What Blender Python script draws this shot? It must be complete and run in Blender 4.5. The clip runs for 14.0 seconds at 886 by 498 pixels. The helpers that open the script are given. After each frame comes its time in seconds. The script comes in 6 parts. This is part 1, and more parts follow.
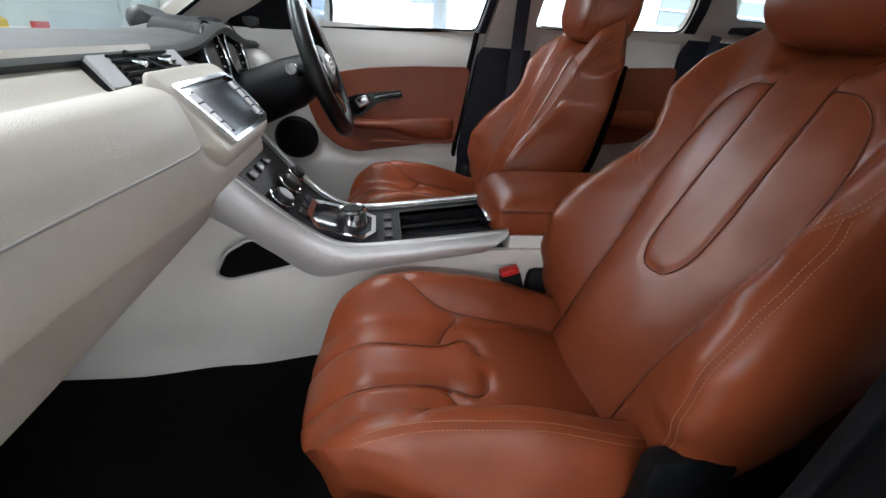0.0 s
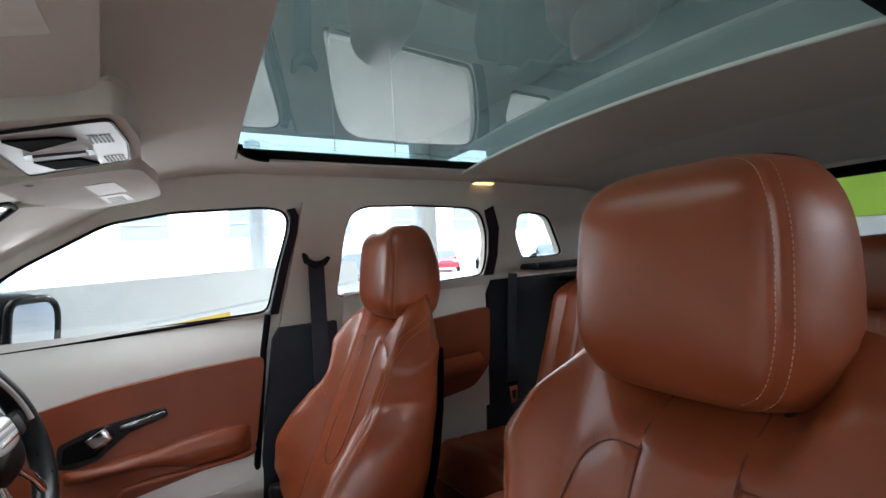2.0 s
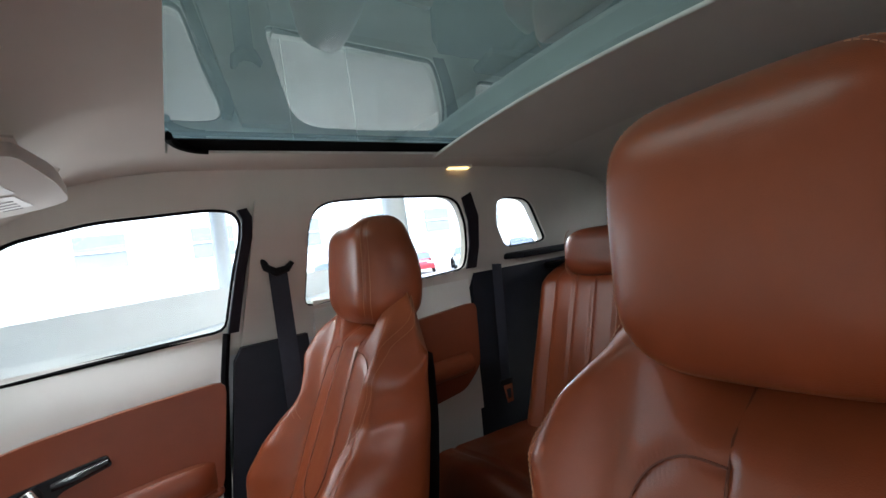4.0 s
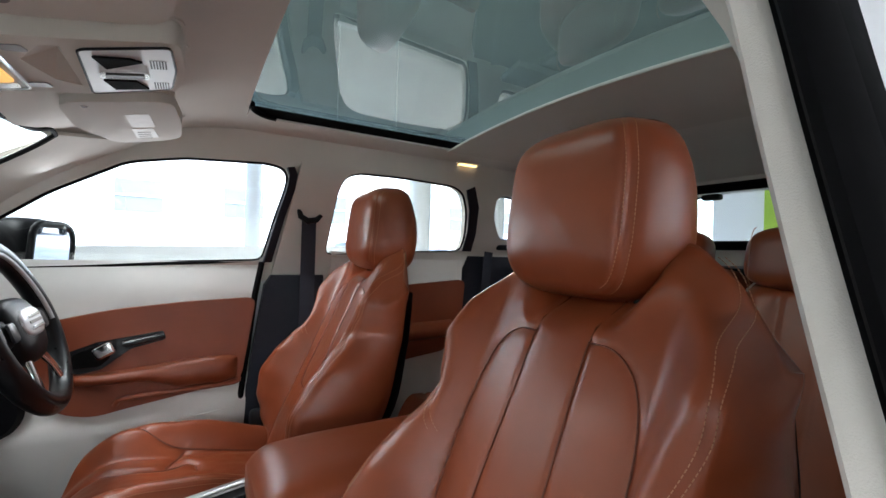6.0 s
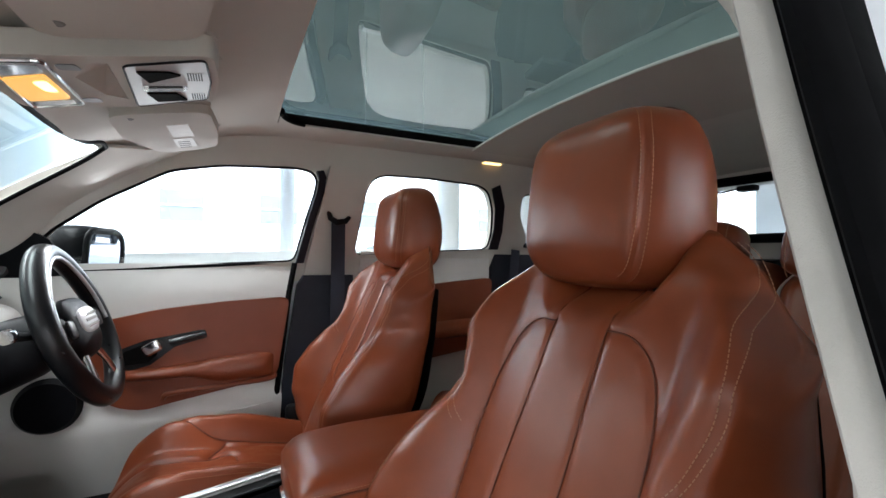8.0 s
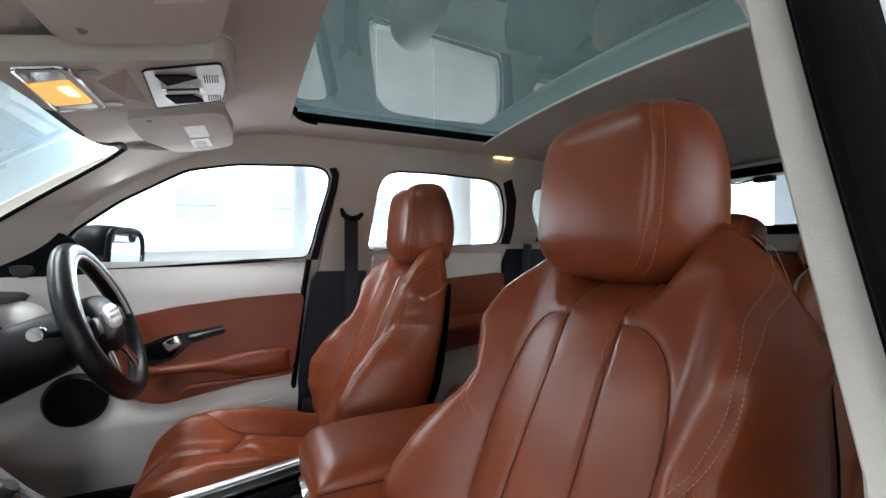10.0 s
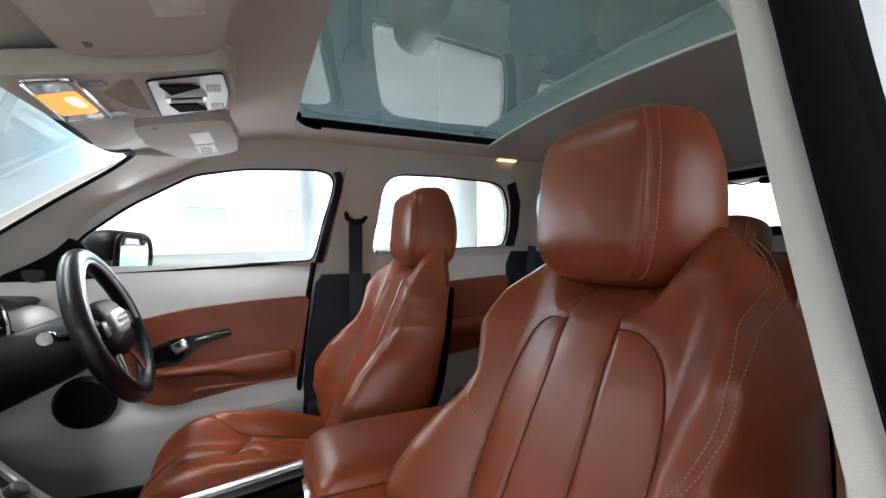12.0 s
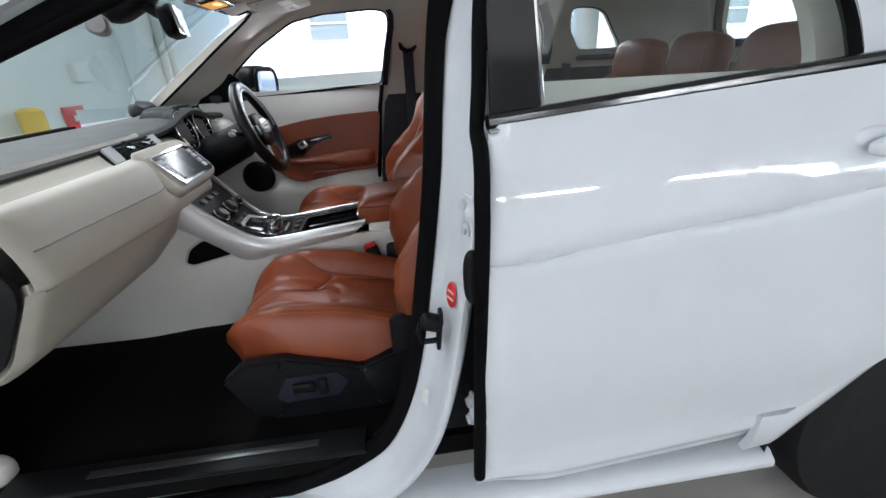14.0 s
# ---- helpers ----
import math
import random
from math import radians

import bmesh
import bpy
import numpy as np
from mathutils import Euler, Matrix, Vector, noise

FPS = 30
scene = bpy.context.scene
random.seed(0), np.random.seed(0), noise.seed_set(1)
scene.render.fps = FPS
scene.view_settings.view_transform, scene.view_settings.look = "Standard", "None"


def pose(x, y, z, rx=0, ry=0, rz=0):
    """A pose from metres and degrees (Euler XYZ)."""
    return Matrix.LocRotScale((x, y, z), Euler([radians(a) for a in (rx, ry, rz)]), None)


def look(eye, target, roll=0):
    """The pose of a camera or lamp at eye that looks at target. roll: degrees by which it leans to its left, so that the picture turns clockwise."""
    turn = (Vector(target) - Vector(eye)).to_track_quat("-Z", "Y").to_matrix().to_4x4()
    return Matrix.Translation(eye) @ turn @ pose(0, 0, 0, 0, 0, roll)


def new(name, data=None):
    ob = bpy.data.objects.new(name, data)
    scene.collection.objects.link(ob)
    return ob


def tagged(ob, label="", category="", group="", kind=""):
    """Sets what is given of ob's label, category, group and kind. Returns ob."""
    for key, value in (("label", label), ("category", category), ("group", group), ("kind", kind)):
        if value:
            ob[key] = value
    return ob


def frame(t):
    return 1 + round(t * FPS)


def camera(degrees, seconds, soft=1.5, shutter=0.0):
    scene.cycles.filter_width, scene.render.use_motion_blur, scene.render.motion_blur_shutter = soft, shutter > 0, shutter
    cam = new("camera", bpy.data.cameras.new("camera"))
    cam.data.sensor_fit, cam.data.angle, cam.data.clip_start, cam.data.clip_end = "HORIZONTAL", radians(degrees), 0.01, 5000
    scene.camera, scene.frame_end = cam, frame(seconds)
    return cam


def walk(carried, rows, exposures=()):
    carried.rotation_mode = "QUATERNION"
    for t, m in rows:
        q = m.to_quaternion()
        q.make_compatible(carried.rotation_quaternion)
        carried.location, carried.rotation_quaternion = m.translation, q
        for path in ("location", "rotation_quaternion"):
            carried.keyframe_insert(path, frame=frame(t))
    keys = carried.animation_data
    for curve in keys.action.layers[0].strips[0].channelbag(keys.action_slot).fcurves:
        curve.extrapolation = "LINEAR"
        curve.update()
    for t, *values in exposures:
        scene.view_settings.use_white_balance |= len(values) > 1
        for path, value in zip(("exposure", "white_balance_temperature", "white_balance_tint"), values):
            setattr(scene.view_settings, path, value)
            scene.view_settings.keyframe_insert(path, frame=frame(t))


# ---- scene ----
cam = camera(91.9, 14.0)
PATH = [
    (0, (-0.0909, -0.9384, 1.0985), (0.2622, 1.0994, 0.0923), 4.6),
    (0.5, (-0.0805, -0.8636, 1.1204), (0.9051, 1.0936, 0.4223), 4.8),
    (1, (-0.0506, -0.8119, 1.1883), (1.1201, 1.1534, 0.9513), 1.5),
    (1.5, (0.031, -0.7544, 1.2791), (1.1615, 1.2466, 1.3458), -2.0),
    (2, (0.0989, -0.629, 1.294), (1.2385, 1.3685, 1.3136), -3.5),
    (2.5, (0.1138, -0.4542, 1.2492), (1.2891, 1.5214, 1.186), -11.2),
    (3, (0.1346, -0.4393, 1.2446), (1.2937, 1.5467, 1.1986), -10.5),
    (3.5, (0.1437, -0.4646, 1.2584), (1.3443, 1.4973, 1.2515), -10.1),
    (3.7, (0.161, -0.4738, 1.2687), (1.3903, 1.4708, 1.2768), -9.6),
    (5.8, (0.0575, -0.7762, 1.2112), (1.2627, 1.1833, 1.2216), 1.2),
    (6, (0.0609, -0.7912, 1.1825), (1.2305, 1.1891, 1.2009), 1.6),
    (6.5, (0.0736, -0.8084, 1.1699), (1.227, 1.181, 1.194), 1.0),
    (7, (0.0655, -0.8119, 1.1652), (1.1718, 1.204, 1.1917), 0.9),
    (7.5, (0.0644, -0.8096, 1.1664), (1.1247, 1.2316, 1.1928), 0.8),
    (8, (0.0655, -0.8153, 1.1699), (1.0925, 1.2431, 1.1951), 0.5),
    (10.5, (0.0609, -0.8222, 1.171), (1.0223, 1.2673, 1.1641), -0.2),
    (11, (0.0633, -0.8199, 1.171), (1.0154, 1.273, 1.1641), -0.3),
    (11.5, (0.0667, -0.8234, 1.1733), (1.0131, 1.2719, 1.1687), -0.4),
    (12, (0.0701, -0.8326, 1.1767), (1.0051, 1.2684, 1.1802), -0.4),
    (12.5, (0.0828, -0.9016, 1.179), (0.8682, 1.2558, 1.0353), -0.1),
    (13, (0.0719, -1.0649, 1.1859), (0.8170, 1.0683, 0.7622), 0.2),
    (13.5, (0.0628, -1.2845, 1.2104), (0.4558, 0.8991, 0.6034), -2.0),
    (14, (0.2720, -1.5182, 1.2083), (0.5238, 0.5808, 0.3045), -2.85),
]
EXPOSURE = 4.72
walk(cam, [(t, look(eye, target, roll)) for t, eye, target, roll in PATH], [(0, EXPOSURE - 0.3, 6200, 10), (1.0, EXPOSURE - 0.2, 6200, 10), (1.5, EXPOSURE - 0.12, 6200, 10), (3.5, EXPOSURE - 0.1, 6200, 10), (6.0, EXPOSURE, 6200, 10), (12.0, EXPOSURE, 6200, 10), (13.0, EXPOSURE - 0.22, 6200, 10), (13.5, EXPOSURE - 0.5, 6150, 10), (14, EXPOSURE - 0.62, 6100, 10)])

# ==== light ====
world = bpy.data.worlds.new("sky")
scene.world = world
world.use_nodes = True
wn = world.node_tree
sky = wn.nodes.new("ShaderNodeTexSky")
sky.sky_type, sky.sun_disc = "NISHITA", False
sky.sun_elevation, sky.sun_rotation = radians(52), radians(165)
wn.links.new(sky.outputs[0], wn.nodes["Background"].inputs[0])
wn.nodes["Background"].inputs[1].default_value = 0.050
sun = new("sun", bpy.data.lights.new("sun", "SUN"))
sun.data.energy, sun.data.angle, sun.data.color = 0.30, radians(2), (1.0, 0.96, 0.9)
sun.matrix_world = look((8, -30, 40), (0, 0, 0))


def area(name, x, y, z, sx, sy, watts, color=(1, 1, 1), target=None):
    lamp = new(name, bpy.data.lights.new(name, "AREA"))
    lamp.data.shape, lamp.data.size, lamp.data.size_y = "RECTANGLE", sx, sy
    lamp.data.energy, lamp.data.color = watts, color
    lamp.matrix_world = look((x, y, z), target or (x, y + 0.001, z - 1))
    return lamp


# ==== materials ====
def material(name, color, rough=0.5, metal=0.0, vary=0.08, scale=6.0, bump=0.0, bump_scale=200.0, spec=0.5, coat=0.0, emit=0.0, voronoi=False, dirt=None):
    m = bpy.data.materials.new(name)
    m.use_nodes = True
    t = m.node_tree
    b = t.nodes["Principled BSDF"]
    b.inputs["Roughness"].default_value, b.inputs["Metallic"].default_value = rough, metal
    b.inputs["Specular IOR Level"].default_value, b.inputs["Coat Weight"].default_value = spec, coat
    b.inputs["Coat Roughness"].default_value = 0.03
    co = t.nodes.new("ShaderNodeTexCoord")
    if vary:
        n = t.nodes.new("ShaderNodeTexNoise")
        n.inputs["Scale"].default_value, n.inputs["Detail"].default_value = scale, 6
        n.inputs["Roughness"].default_value = 0.6
        t.links.new(co.outputs["Object"], n.inputs["Vector"])
        ramp = t.nodes.new("ShaderNodeMixRGB")
        ramp.blend_type = "MIX"
        dark = tuple(c * (1 - vary) for c in color) if dirt is None else dirt
        ramp.inputs[1].default_value = (*dark, 1)
        ramp.inputs[2].default_value = (*(min(1, c * (1 + vary)) for c in color), 1)
        mr = t.nodes.new("ShaderNodeMapRange")
        mr.inputs[1].default_value, mr.inputs[2].default_value = 0.3, 0.7
        t.links.new(n.outputs["Fac"], mr.inputs[0])
        t.links.new(mr.outputs[0], ramp.inputs[0])
        t.links.new(ramp.outputs[0], b.inputs["Base Color"])
        rr = t.nodes.new("ShaderNodeMapRange")
        rr.inputs[3].default_value, rr.inputs[4].default_value = max(0.0, rough - 0.07), min(1, rough + 0.07)
        n2 = t.nodes.new("ShaderNodeTexNoise")
        n2.inputs["Scale"].default_value, n2.inputs["Detail"].default_value = scale * 3.7, 4
        t.links.new(co.outputs["Object"], n2.inputs["Vector"])
        t.links.new(n2.outputs["Fac"], rr.inputs[0])
        t.links.new(rr.outputs[0], b.inputs["Roughness"])
    else:
        b.inputs["Base Color"].default_value = (*color, 1)
    if bump:
        bm_ = t.nodes.new("ShaderNodeBump")
        bm_.inputs["Strength"].default_value, bm_.inputs["Distance"].default_value = bump, 0.001
        if voronoi:
            k = t.nodes.new("ShaderNodeTexVoronoi")
            k.inputs["Scale"].default_value = bump_scale
            t.links.new(co.outputs["Object"], k.inputs["Vector"])
            t.links.new(k.outputs["Distance"], bm_.inputs["Height"])
        else:
            k = t.nodes.new("ShaderNodeTexNoise")
            k.inputs["Scale"].default_value, k.inputs["Detail"].default_value = bump_scale, 3
            t.links.new(co.outputs["Object"], k.inputs["Vector"])
            t.links.new(k.outputs["Fac"], bm_.inputs["Height"])
        t.links.new(bm_.outputs[0], b.inputs["Normal"])
    if emit:
        b.inputs["Emission Color"].default_value, b.inputs["Emission Strength"].default_value = (*color, 1), emit
    return m


def glass_material(name, tint, gloss=1.0, rough=0.0):
    """A thin pane: tinted see-through, glossier at a slant."""
    m = bpy.data.materials.new(name)
    m.use_nodes = True
    t = m.node_tree
    t.nodes.remove(t.nodes["Principled BSDF"])
    out = t.nodes["Material Output"]
    a, g, mix, f, pw_, ma = (t.nodes.new("ShaderNode" + k) for k in ("BsdfTransparent", "BsdfGlossy", "MixShader", "LayerWeight", "Math", "Math"))
    a.inputs[0].default_value = (*tint, 1)
    g.inputs["Color"].default_value, g.inputs["Roughness"].default_value = (gloss, gloss, gloss, 1), rough
    f.inputs[0].default_value = 0.5
    pw_.operation, ma.operation = "POWER", "MULTIPLY_ADD"
    pw_.inputs[1].default_value = 4.0
    ma.inputs[1].default_value, ma.inputs[2].default_value = 0.92, 0.06
    t.links.new(f.outputs["Facing"], pw_.inputs[0])
    t.links.new(pw_.outputs[0], ma.inputs[0])
    t.links.new(ma.outputs[0], mix.inputs[0])
    t.links.new(a.outputs[0], mix.inputs[1])
    t.links.new(g.outputs[0], mix.inputs[2])
    t.links.new(mix.outputs[0], out.inputs[0])
    return m


TAN = material("tan_leather", (0.225, 0.050, 0.0175), 0.33, vary=0.10, scale=7, bump=0.12, bump_scale=900, spec=0.42, voronoi=True)
TAN_DOOR = material("tan_door_vinyl", (0.225, 0.050, 0.018), 0.38, vary=0.08, scale=7, bump=0.3, bump_scale=800, voronoi=True)
STITCH = material("tan_thread", (0.40, 0.19, 0.105), 0.7, vary=0)
PIPING = material("dark_seam", (0.115, 0.027, 0.010), 0.7, vary=0)
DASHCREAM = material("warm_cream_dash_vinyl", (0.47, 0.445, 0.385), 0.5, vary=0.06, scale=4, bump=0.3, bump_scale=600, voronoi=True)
CREAM = material("cream_vinyl", (0.70, 0.69, 0.66), 0.45, vary=0.06, scale=4, bump=0.25, bump_scale=700, voronoi=True)
HEADLINER = material("beige_headliner_cloth", (0.66, 0.63, 0.585), 0.9, vary=0.05, scale=3, bump=0.5, bump_scale=900)
BLIND = material("beige_blind_cloth", (0.60, 0.57, 0.525), 0.95, vary=0.04, scale=3, bump=0.5, bump_scale=900)
SLATE = material("charcoal_soft_vinyl", (0.042, 0.045, 0.044), 0.55, spec=0.3, vary=0.15, scale=7, bump=0.4, bump_scale=600, voronoi=True)
BLACK = material("black_plastic", (0.006, 0.0065, 0.008), 0.42, spec=0.15, vary=0.2, scale=14, bump=0.2, bump_scale=500)
NAVY = material("blue_black_trim", (0.009, 0.012, 0.021), 0.55, spec=0.3, vary=0.15, scale=14, bump=0.2, bump_scale=500)
GLOSS = material("gloss_black", (0.012, 0.012, 0.014), 0.12, vary=0.0)
RUBBER = material("black_rubber_seal", (0.003, 0.003, 0.0036), 0.7, spec=0.06, vary=0.2, scale=20)
CARPET = material("black_carpet", (0.004, 0.004, 0.004), 1.0, vary=0.3, scale=40, bump=0.8, bump_scale=400, spec=0.1)
WEBBING = material("dark_blue_webbing", (0.022, 0.028, 0.045), 0.75, vary=0.1, scale=30, bump=0.6, bump_scale=300)
WHEELRIM = material("black_wheel_leather", (0.007, 0.0075, 0.009), 0.30, vary=0.1, scale=18, bump=0.12, bump_scale=900, spec=0.4)
ALU = material("brushed_aluminium", (0.62, 0.62, 0.63), 0.34, metal=0.9, vary=0.06, scale=10, bump=0.1, bump_scale=300)
SILVER = material("silver_painted_plastic", (0.52, 0.52, 0.53), 0.36, metal=0.35, vary=0.04, scale=10)
CHROME = material("chrome", (0.85, 0.85, 0.87), 0.09, metal=1.0, vary=0)
PAINT = material("white_car_paint", (0.68, 0.71, 0.755), 0.5, vary=0.03, scale=1.5, coat=1.0, spec=0.3)
JAMB = material("white_door_jamb_paint", (0.66, 0.69, 0.735), 0.4, vary=0.06, scale=8, coat=0.4)
DKGREY = material("dark_grey_knob", (0.030, 0.030, 0.032), 0.4, spec=0.3, vary=0.1, scale=30)
CONSOLE = material("grey_console_plate", (0.024, 0.024, 0.025), 0.6, spec=0.12, metal=0.0, vary=0.12, scale=30)
RED = material("red_button", (0.6, 0.02, 0.02), 0.35, vary=0)
PAPER = material("white_label", (0.78, 0.77, 0.74), 0.6, vary=0.06, scale=60)
PRINT = material("grey_print", (0.25, 0.24, 0.23), 0.7, vary=0)
SCREEN = material("screen_glass", (0.022, 0.024, 0.028), 0.14, vary=0, spec=0.12)
BUTTON = material("grey_button", (0.28, 0.29, 0.30), 0.4, vary=0.05, scale=40)
LAMPON = material("lit_lamp_lens", (1.0, 0.62, 0.22), 0.3, vary=0, emit=0.14)
LAMPAMBER = material("amber_lamp_lens", (1.0, 0.50, 0.12), 0.3, vary=0, emit=0.035)
DASHLIT = material("red_lit_letter", (0.9, 0.06, 0.04), 0.4, vary=0, emit=0.2)
MIRROR = material("mirror", (0.9, 0.9, 0.9), 0.02, metal=1.0, vary=0)
CONCRETE = material("grey_concrete_slab", (0.46, 0.47, 0.46), 0.85, vary=0.12, scale=0.7, bump=0.5, bump_scale=30)
FLOORC = material("garage_floor_concrete", (0.45, 0.43, 0.40), 0.6, vary=0.15, scale=1.2, bump=0.4, bump_scale=40)
WHITEWALL = material("white_painted_wall", (0.80, 0.81, 0.80), 0.7, vary=0.04, scale=1.0, bump=0.4, bump_scale=25)
GREEN = material("lime_green_paint", (0.42, 0.62, 0.06), 0.6, vary=0.06, scale=1.0)
YELLOW = material("yellow_kerb_paint", (0.75, 0.48, 0.04), 0.6, vary=0.2, scale=3.0)
PIPE = material("white_pvc_pipe", (0.78, 0.78, 0.76), 0.4, vary=0.04, scale=3.0)
WINDARK = material("dark_building_window", (0.16, 0.18, 0.20), 0.1, vary=0.1)
TYRE = material("tyre_rubber", (0.012, 0.012, 0.013), 0.8, spec=0.2, vary=0.2, scale=12, bump=0.4, bump_scale=80)
ALLOY = material("dark_alloy", (0.10, 0.10, 0.105), 0.3, metal=0.8, vary=0.1)
CARRED = material("red_car_paint", (0.35, 0.02, 0.03), 0.25, vary=0.03, coat=0.8)
CARSILVER = material("silver_car_paint", (0.42, 0.44, 0.45), 0.3, metal=0.5, vary=0.03, coat=0.6)
CARGREY = material("grey_green_car_paint", (0.13, 0.15, 0.15), 0.3, metal=0.3, vary=0.03, coat=0.6)
CLEAR = glass_material("clear_side_glass", (0.93, 0.96, 0.95))
SHIELD = glass_material("tinted_windscreen", (0.56, 0.67, 0.65))
ROOFGLASS = glass_material("teal_roof_glass", (0.21, 0.295, 0.285), 1.0)
REARGLASS = glass_material("privacy_rear_glass", (0.45, 0.46, 0.46))
TUBE = material("lit_fluorescent_tube", (1, 1, 1), 0.5, vary=0, emit=12.0)


# ==== mesh helpers ====
YC = 0.043          # the car's middle plane


def other(y):
    """The place mirrored over the car's middle plane."""
    return 2 * YC - y


def finish(bm, smooth=35):
    bmesh.ops.recalc_face_normals(bm, faces=bm.faces[:])
    for f in bm.faces:
        f.smooth = True
    for e in bm.edges:
        if len(e.link_faces) == 2 and e.calc_face_angle(0) > radians(smooth):
            e.smooth = False


def part(name, bm, mat, parent=None, label="", smooth=35, keep=False):
    if not keep:
        finish(bm, smooth)
    me = bpy.data.meshes.new(name)
    bm.to_mesh(me)
    bm.free()
    me.materials.append(mat)
    ob = new(name, me)
    ob.parent = parent
    if parent is not None:
        ob.matrix_parent_inverse = parent.matrix_world.inverted()
    return tagged(ob, label)


def thing(name, place, label, category, group="", kind=""):
    ob = new(name)
    ob.location = place
    ob.matrix_world = Matrix.Translation(place)
    ob.empty_display_size = 0.05
    return tagged(ob, label, category, group, kind)


def box(x0, x1, y0, y1, z0, z1, bevel=0.0, seg=2, bm=None):
    bm = bm or bmesh.new()
    r = bmesh.ops.create_cube(bm, size=1)
    vs = r["verts"]
    bmesh.ops.scale(bm, vec=(x1 - x0, y1 - y0, z1 - z0), verts=vs)
    bmesh.ops.translate(bm, vec=((x0 + x1) / 2, (y0 + y1) / 2, (z0 + z1) / 2), verts=vs)
    if bevel:
        es = {e for v in vs for e in v.link_edges}
        bmesh.ops.bevel(bm, geom=list(es), offset=bevel, segments=seg, affect="EDGES", profile=0.5)
    return bm


def turned(bm, m):
    bmesh.ops.transform(bm, matrix=m, verts=bm.verts)
    return bm


def grid(f, nu, nv, bm=None, close_u=False):
    """A sheet through f(u, v), u and v from 0 to 1."""
    bm = bm or bmesh.new()
    vs = [[bm.verts.new(f(i / nu, j / nv)) for j in range(nv + 1)] for i in range(nu if close_u else nu + 1)]
    n = len(vs)
    for i in range(nu if close_u else nu):
        for j in range(nv):
            a, b = vs[i % n], vs[(i + 1) % n]
            try:
                bm.faces.new((a[j], b[j], b[j + 1], a[j + 1]))
            except ValueError:
                pass
    return bm


def thick(bm, d):
    """Gives a sheet the thickness d, along its normals (inwards: minus)."""
    bmesh.ops.recalc_face_normals(bm, faces=bm.faces[:])
    bm.normal_update()
    rim = [e for e in bm.edges if len(e.link_faces) == 1]
    ns = {v: v.normal.copy() for v in bm.verts}
    twin = {v: bm.verts.new(v.co + ns[v] * d) for v in list(ns)}
    for f in list(bm.faces):
        bm.faces.new([twin[v] for v in reversed(f.verts[:])])
    for e in rim:
        a, b = e.verts
        try:
            bm.faces.new((a, b, twin[b], twin[a]))
        except ValueError:
            pass
    return bm


def backed(bm, d, way):
    """Gives a sheet the thickness d on the side away from the direction way."""
    bmesh.ops.recalc_face_normals(bm, faces=bm.faces[:])
    bm.normal_update()
    s = sum(f.normal.dot(Vector(way)) * f.calc_area() for f in bm.faces)
    return thick(bm, -d if s > 0 else d)


def spline(points, n=8, closed=False):
    """A smooth line (Catmull-Rom) through the points."""
    p = [Vector(q) for q in points]
    out, m = [], len(p)
    for i in range(m if closed else m - 1):
        a, b, c, d = (p[(i + k) % m] if closed else p[min(max(i + k, 0), m - 1)] for k in (-1, 0, 1, 2))
        for k in range(n):
            t = k / n
            out.append(0.5 * (2 * b + (c - a) * t + (2 * a - 5 * b + 4 * c - d) * t * t + (3 * b - 3 * c + d - a) * t ** 3))
    if not closed:
        out.append(p[-1])
    return out


def tube(points, r, sides=8, closed=False, bm=None, flat=1.0, up=None):
    """A round (or flattened) bar along the points."""
    bm = bm or bmesh.new()
    p = [Vector(q) for q in points]
    n, rings = len(p), []
    prev = None
    for i in range(n):
        d = (p[(i + 1) % n] - p[i - 1]) if closed else (p[min(i + 1, n - 1)] - p[max(i - 1, 0)])
        d.normalize()
        if up is not None:
            a = d.cross(Vector(up))
            if a.length < 1e-4:
                a = d.orthogonal()
        else:
            a = d.orthogonal() if prev is None else prev - d * prev.dot(d)
        a.normalize()
        prev = a
        b = d.cross(a)
        rr = r[i] if isinstance(r, (list, tuple)) else r
        rings.append([bm.verts.new(p[i] + rr * (math.cos(k / sides * math.tau) * a + flat * math.sin(k / sides * math.tau) * b)) for k in range(sides)])
    for i in range(n if closed else n - 1):
        a, b = rings[i], rings[(i + 1) % n]
        for k in range(sides):
            bm.faces.new((a[k], a[(k + 1) % sides], b[(k + 1) % sides], b[k]))
    if not closed:
        bm.faces.new(rings[0][::-1])
        bm.faces.new(rings[-1])
    return bm


def plate(outer, holes, place, d):
    """A flat panel from an outline and holes in (a, b), put by place(a, b, depth), d thick."""
    bm = bmesh.new()
    es, loops = [], []
    for line in [outer, *holes]:
        vs = [bm.verts.new((a, b, 0)) for a, b in line]
        loops.append(vs)
        for i in range(len(vs)):
            es.append(bm.edges.new((vs[i - 1], vs[i])))
    bmesh.ops.triangle_fill(bm, edges=es, use_beauty=True, normal=(0, 0, 1))
    front = list(bm.faces)
    twin = {v: bm.verts.new((v.co.x, v.co.y, 1)) for v in list(bm.verts)}
    for f in front:
        bm.faces.new([twin[v] for v in reversed(f.verts[:])])
    for vs in loops:
        for i in range(len(vs)):
            a, b = vs[i - 1], vs[i]
            bm.faces.new((a, b, twin[b], twin[a]))
    for v in bm.verts:
        v.co = place(v.co.x, v.co.y, v.co.z * d)
    return bm


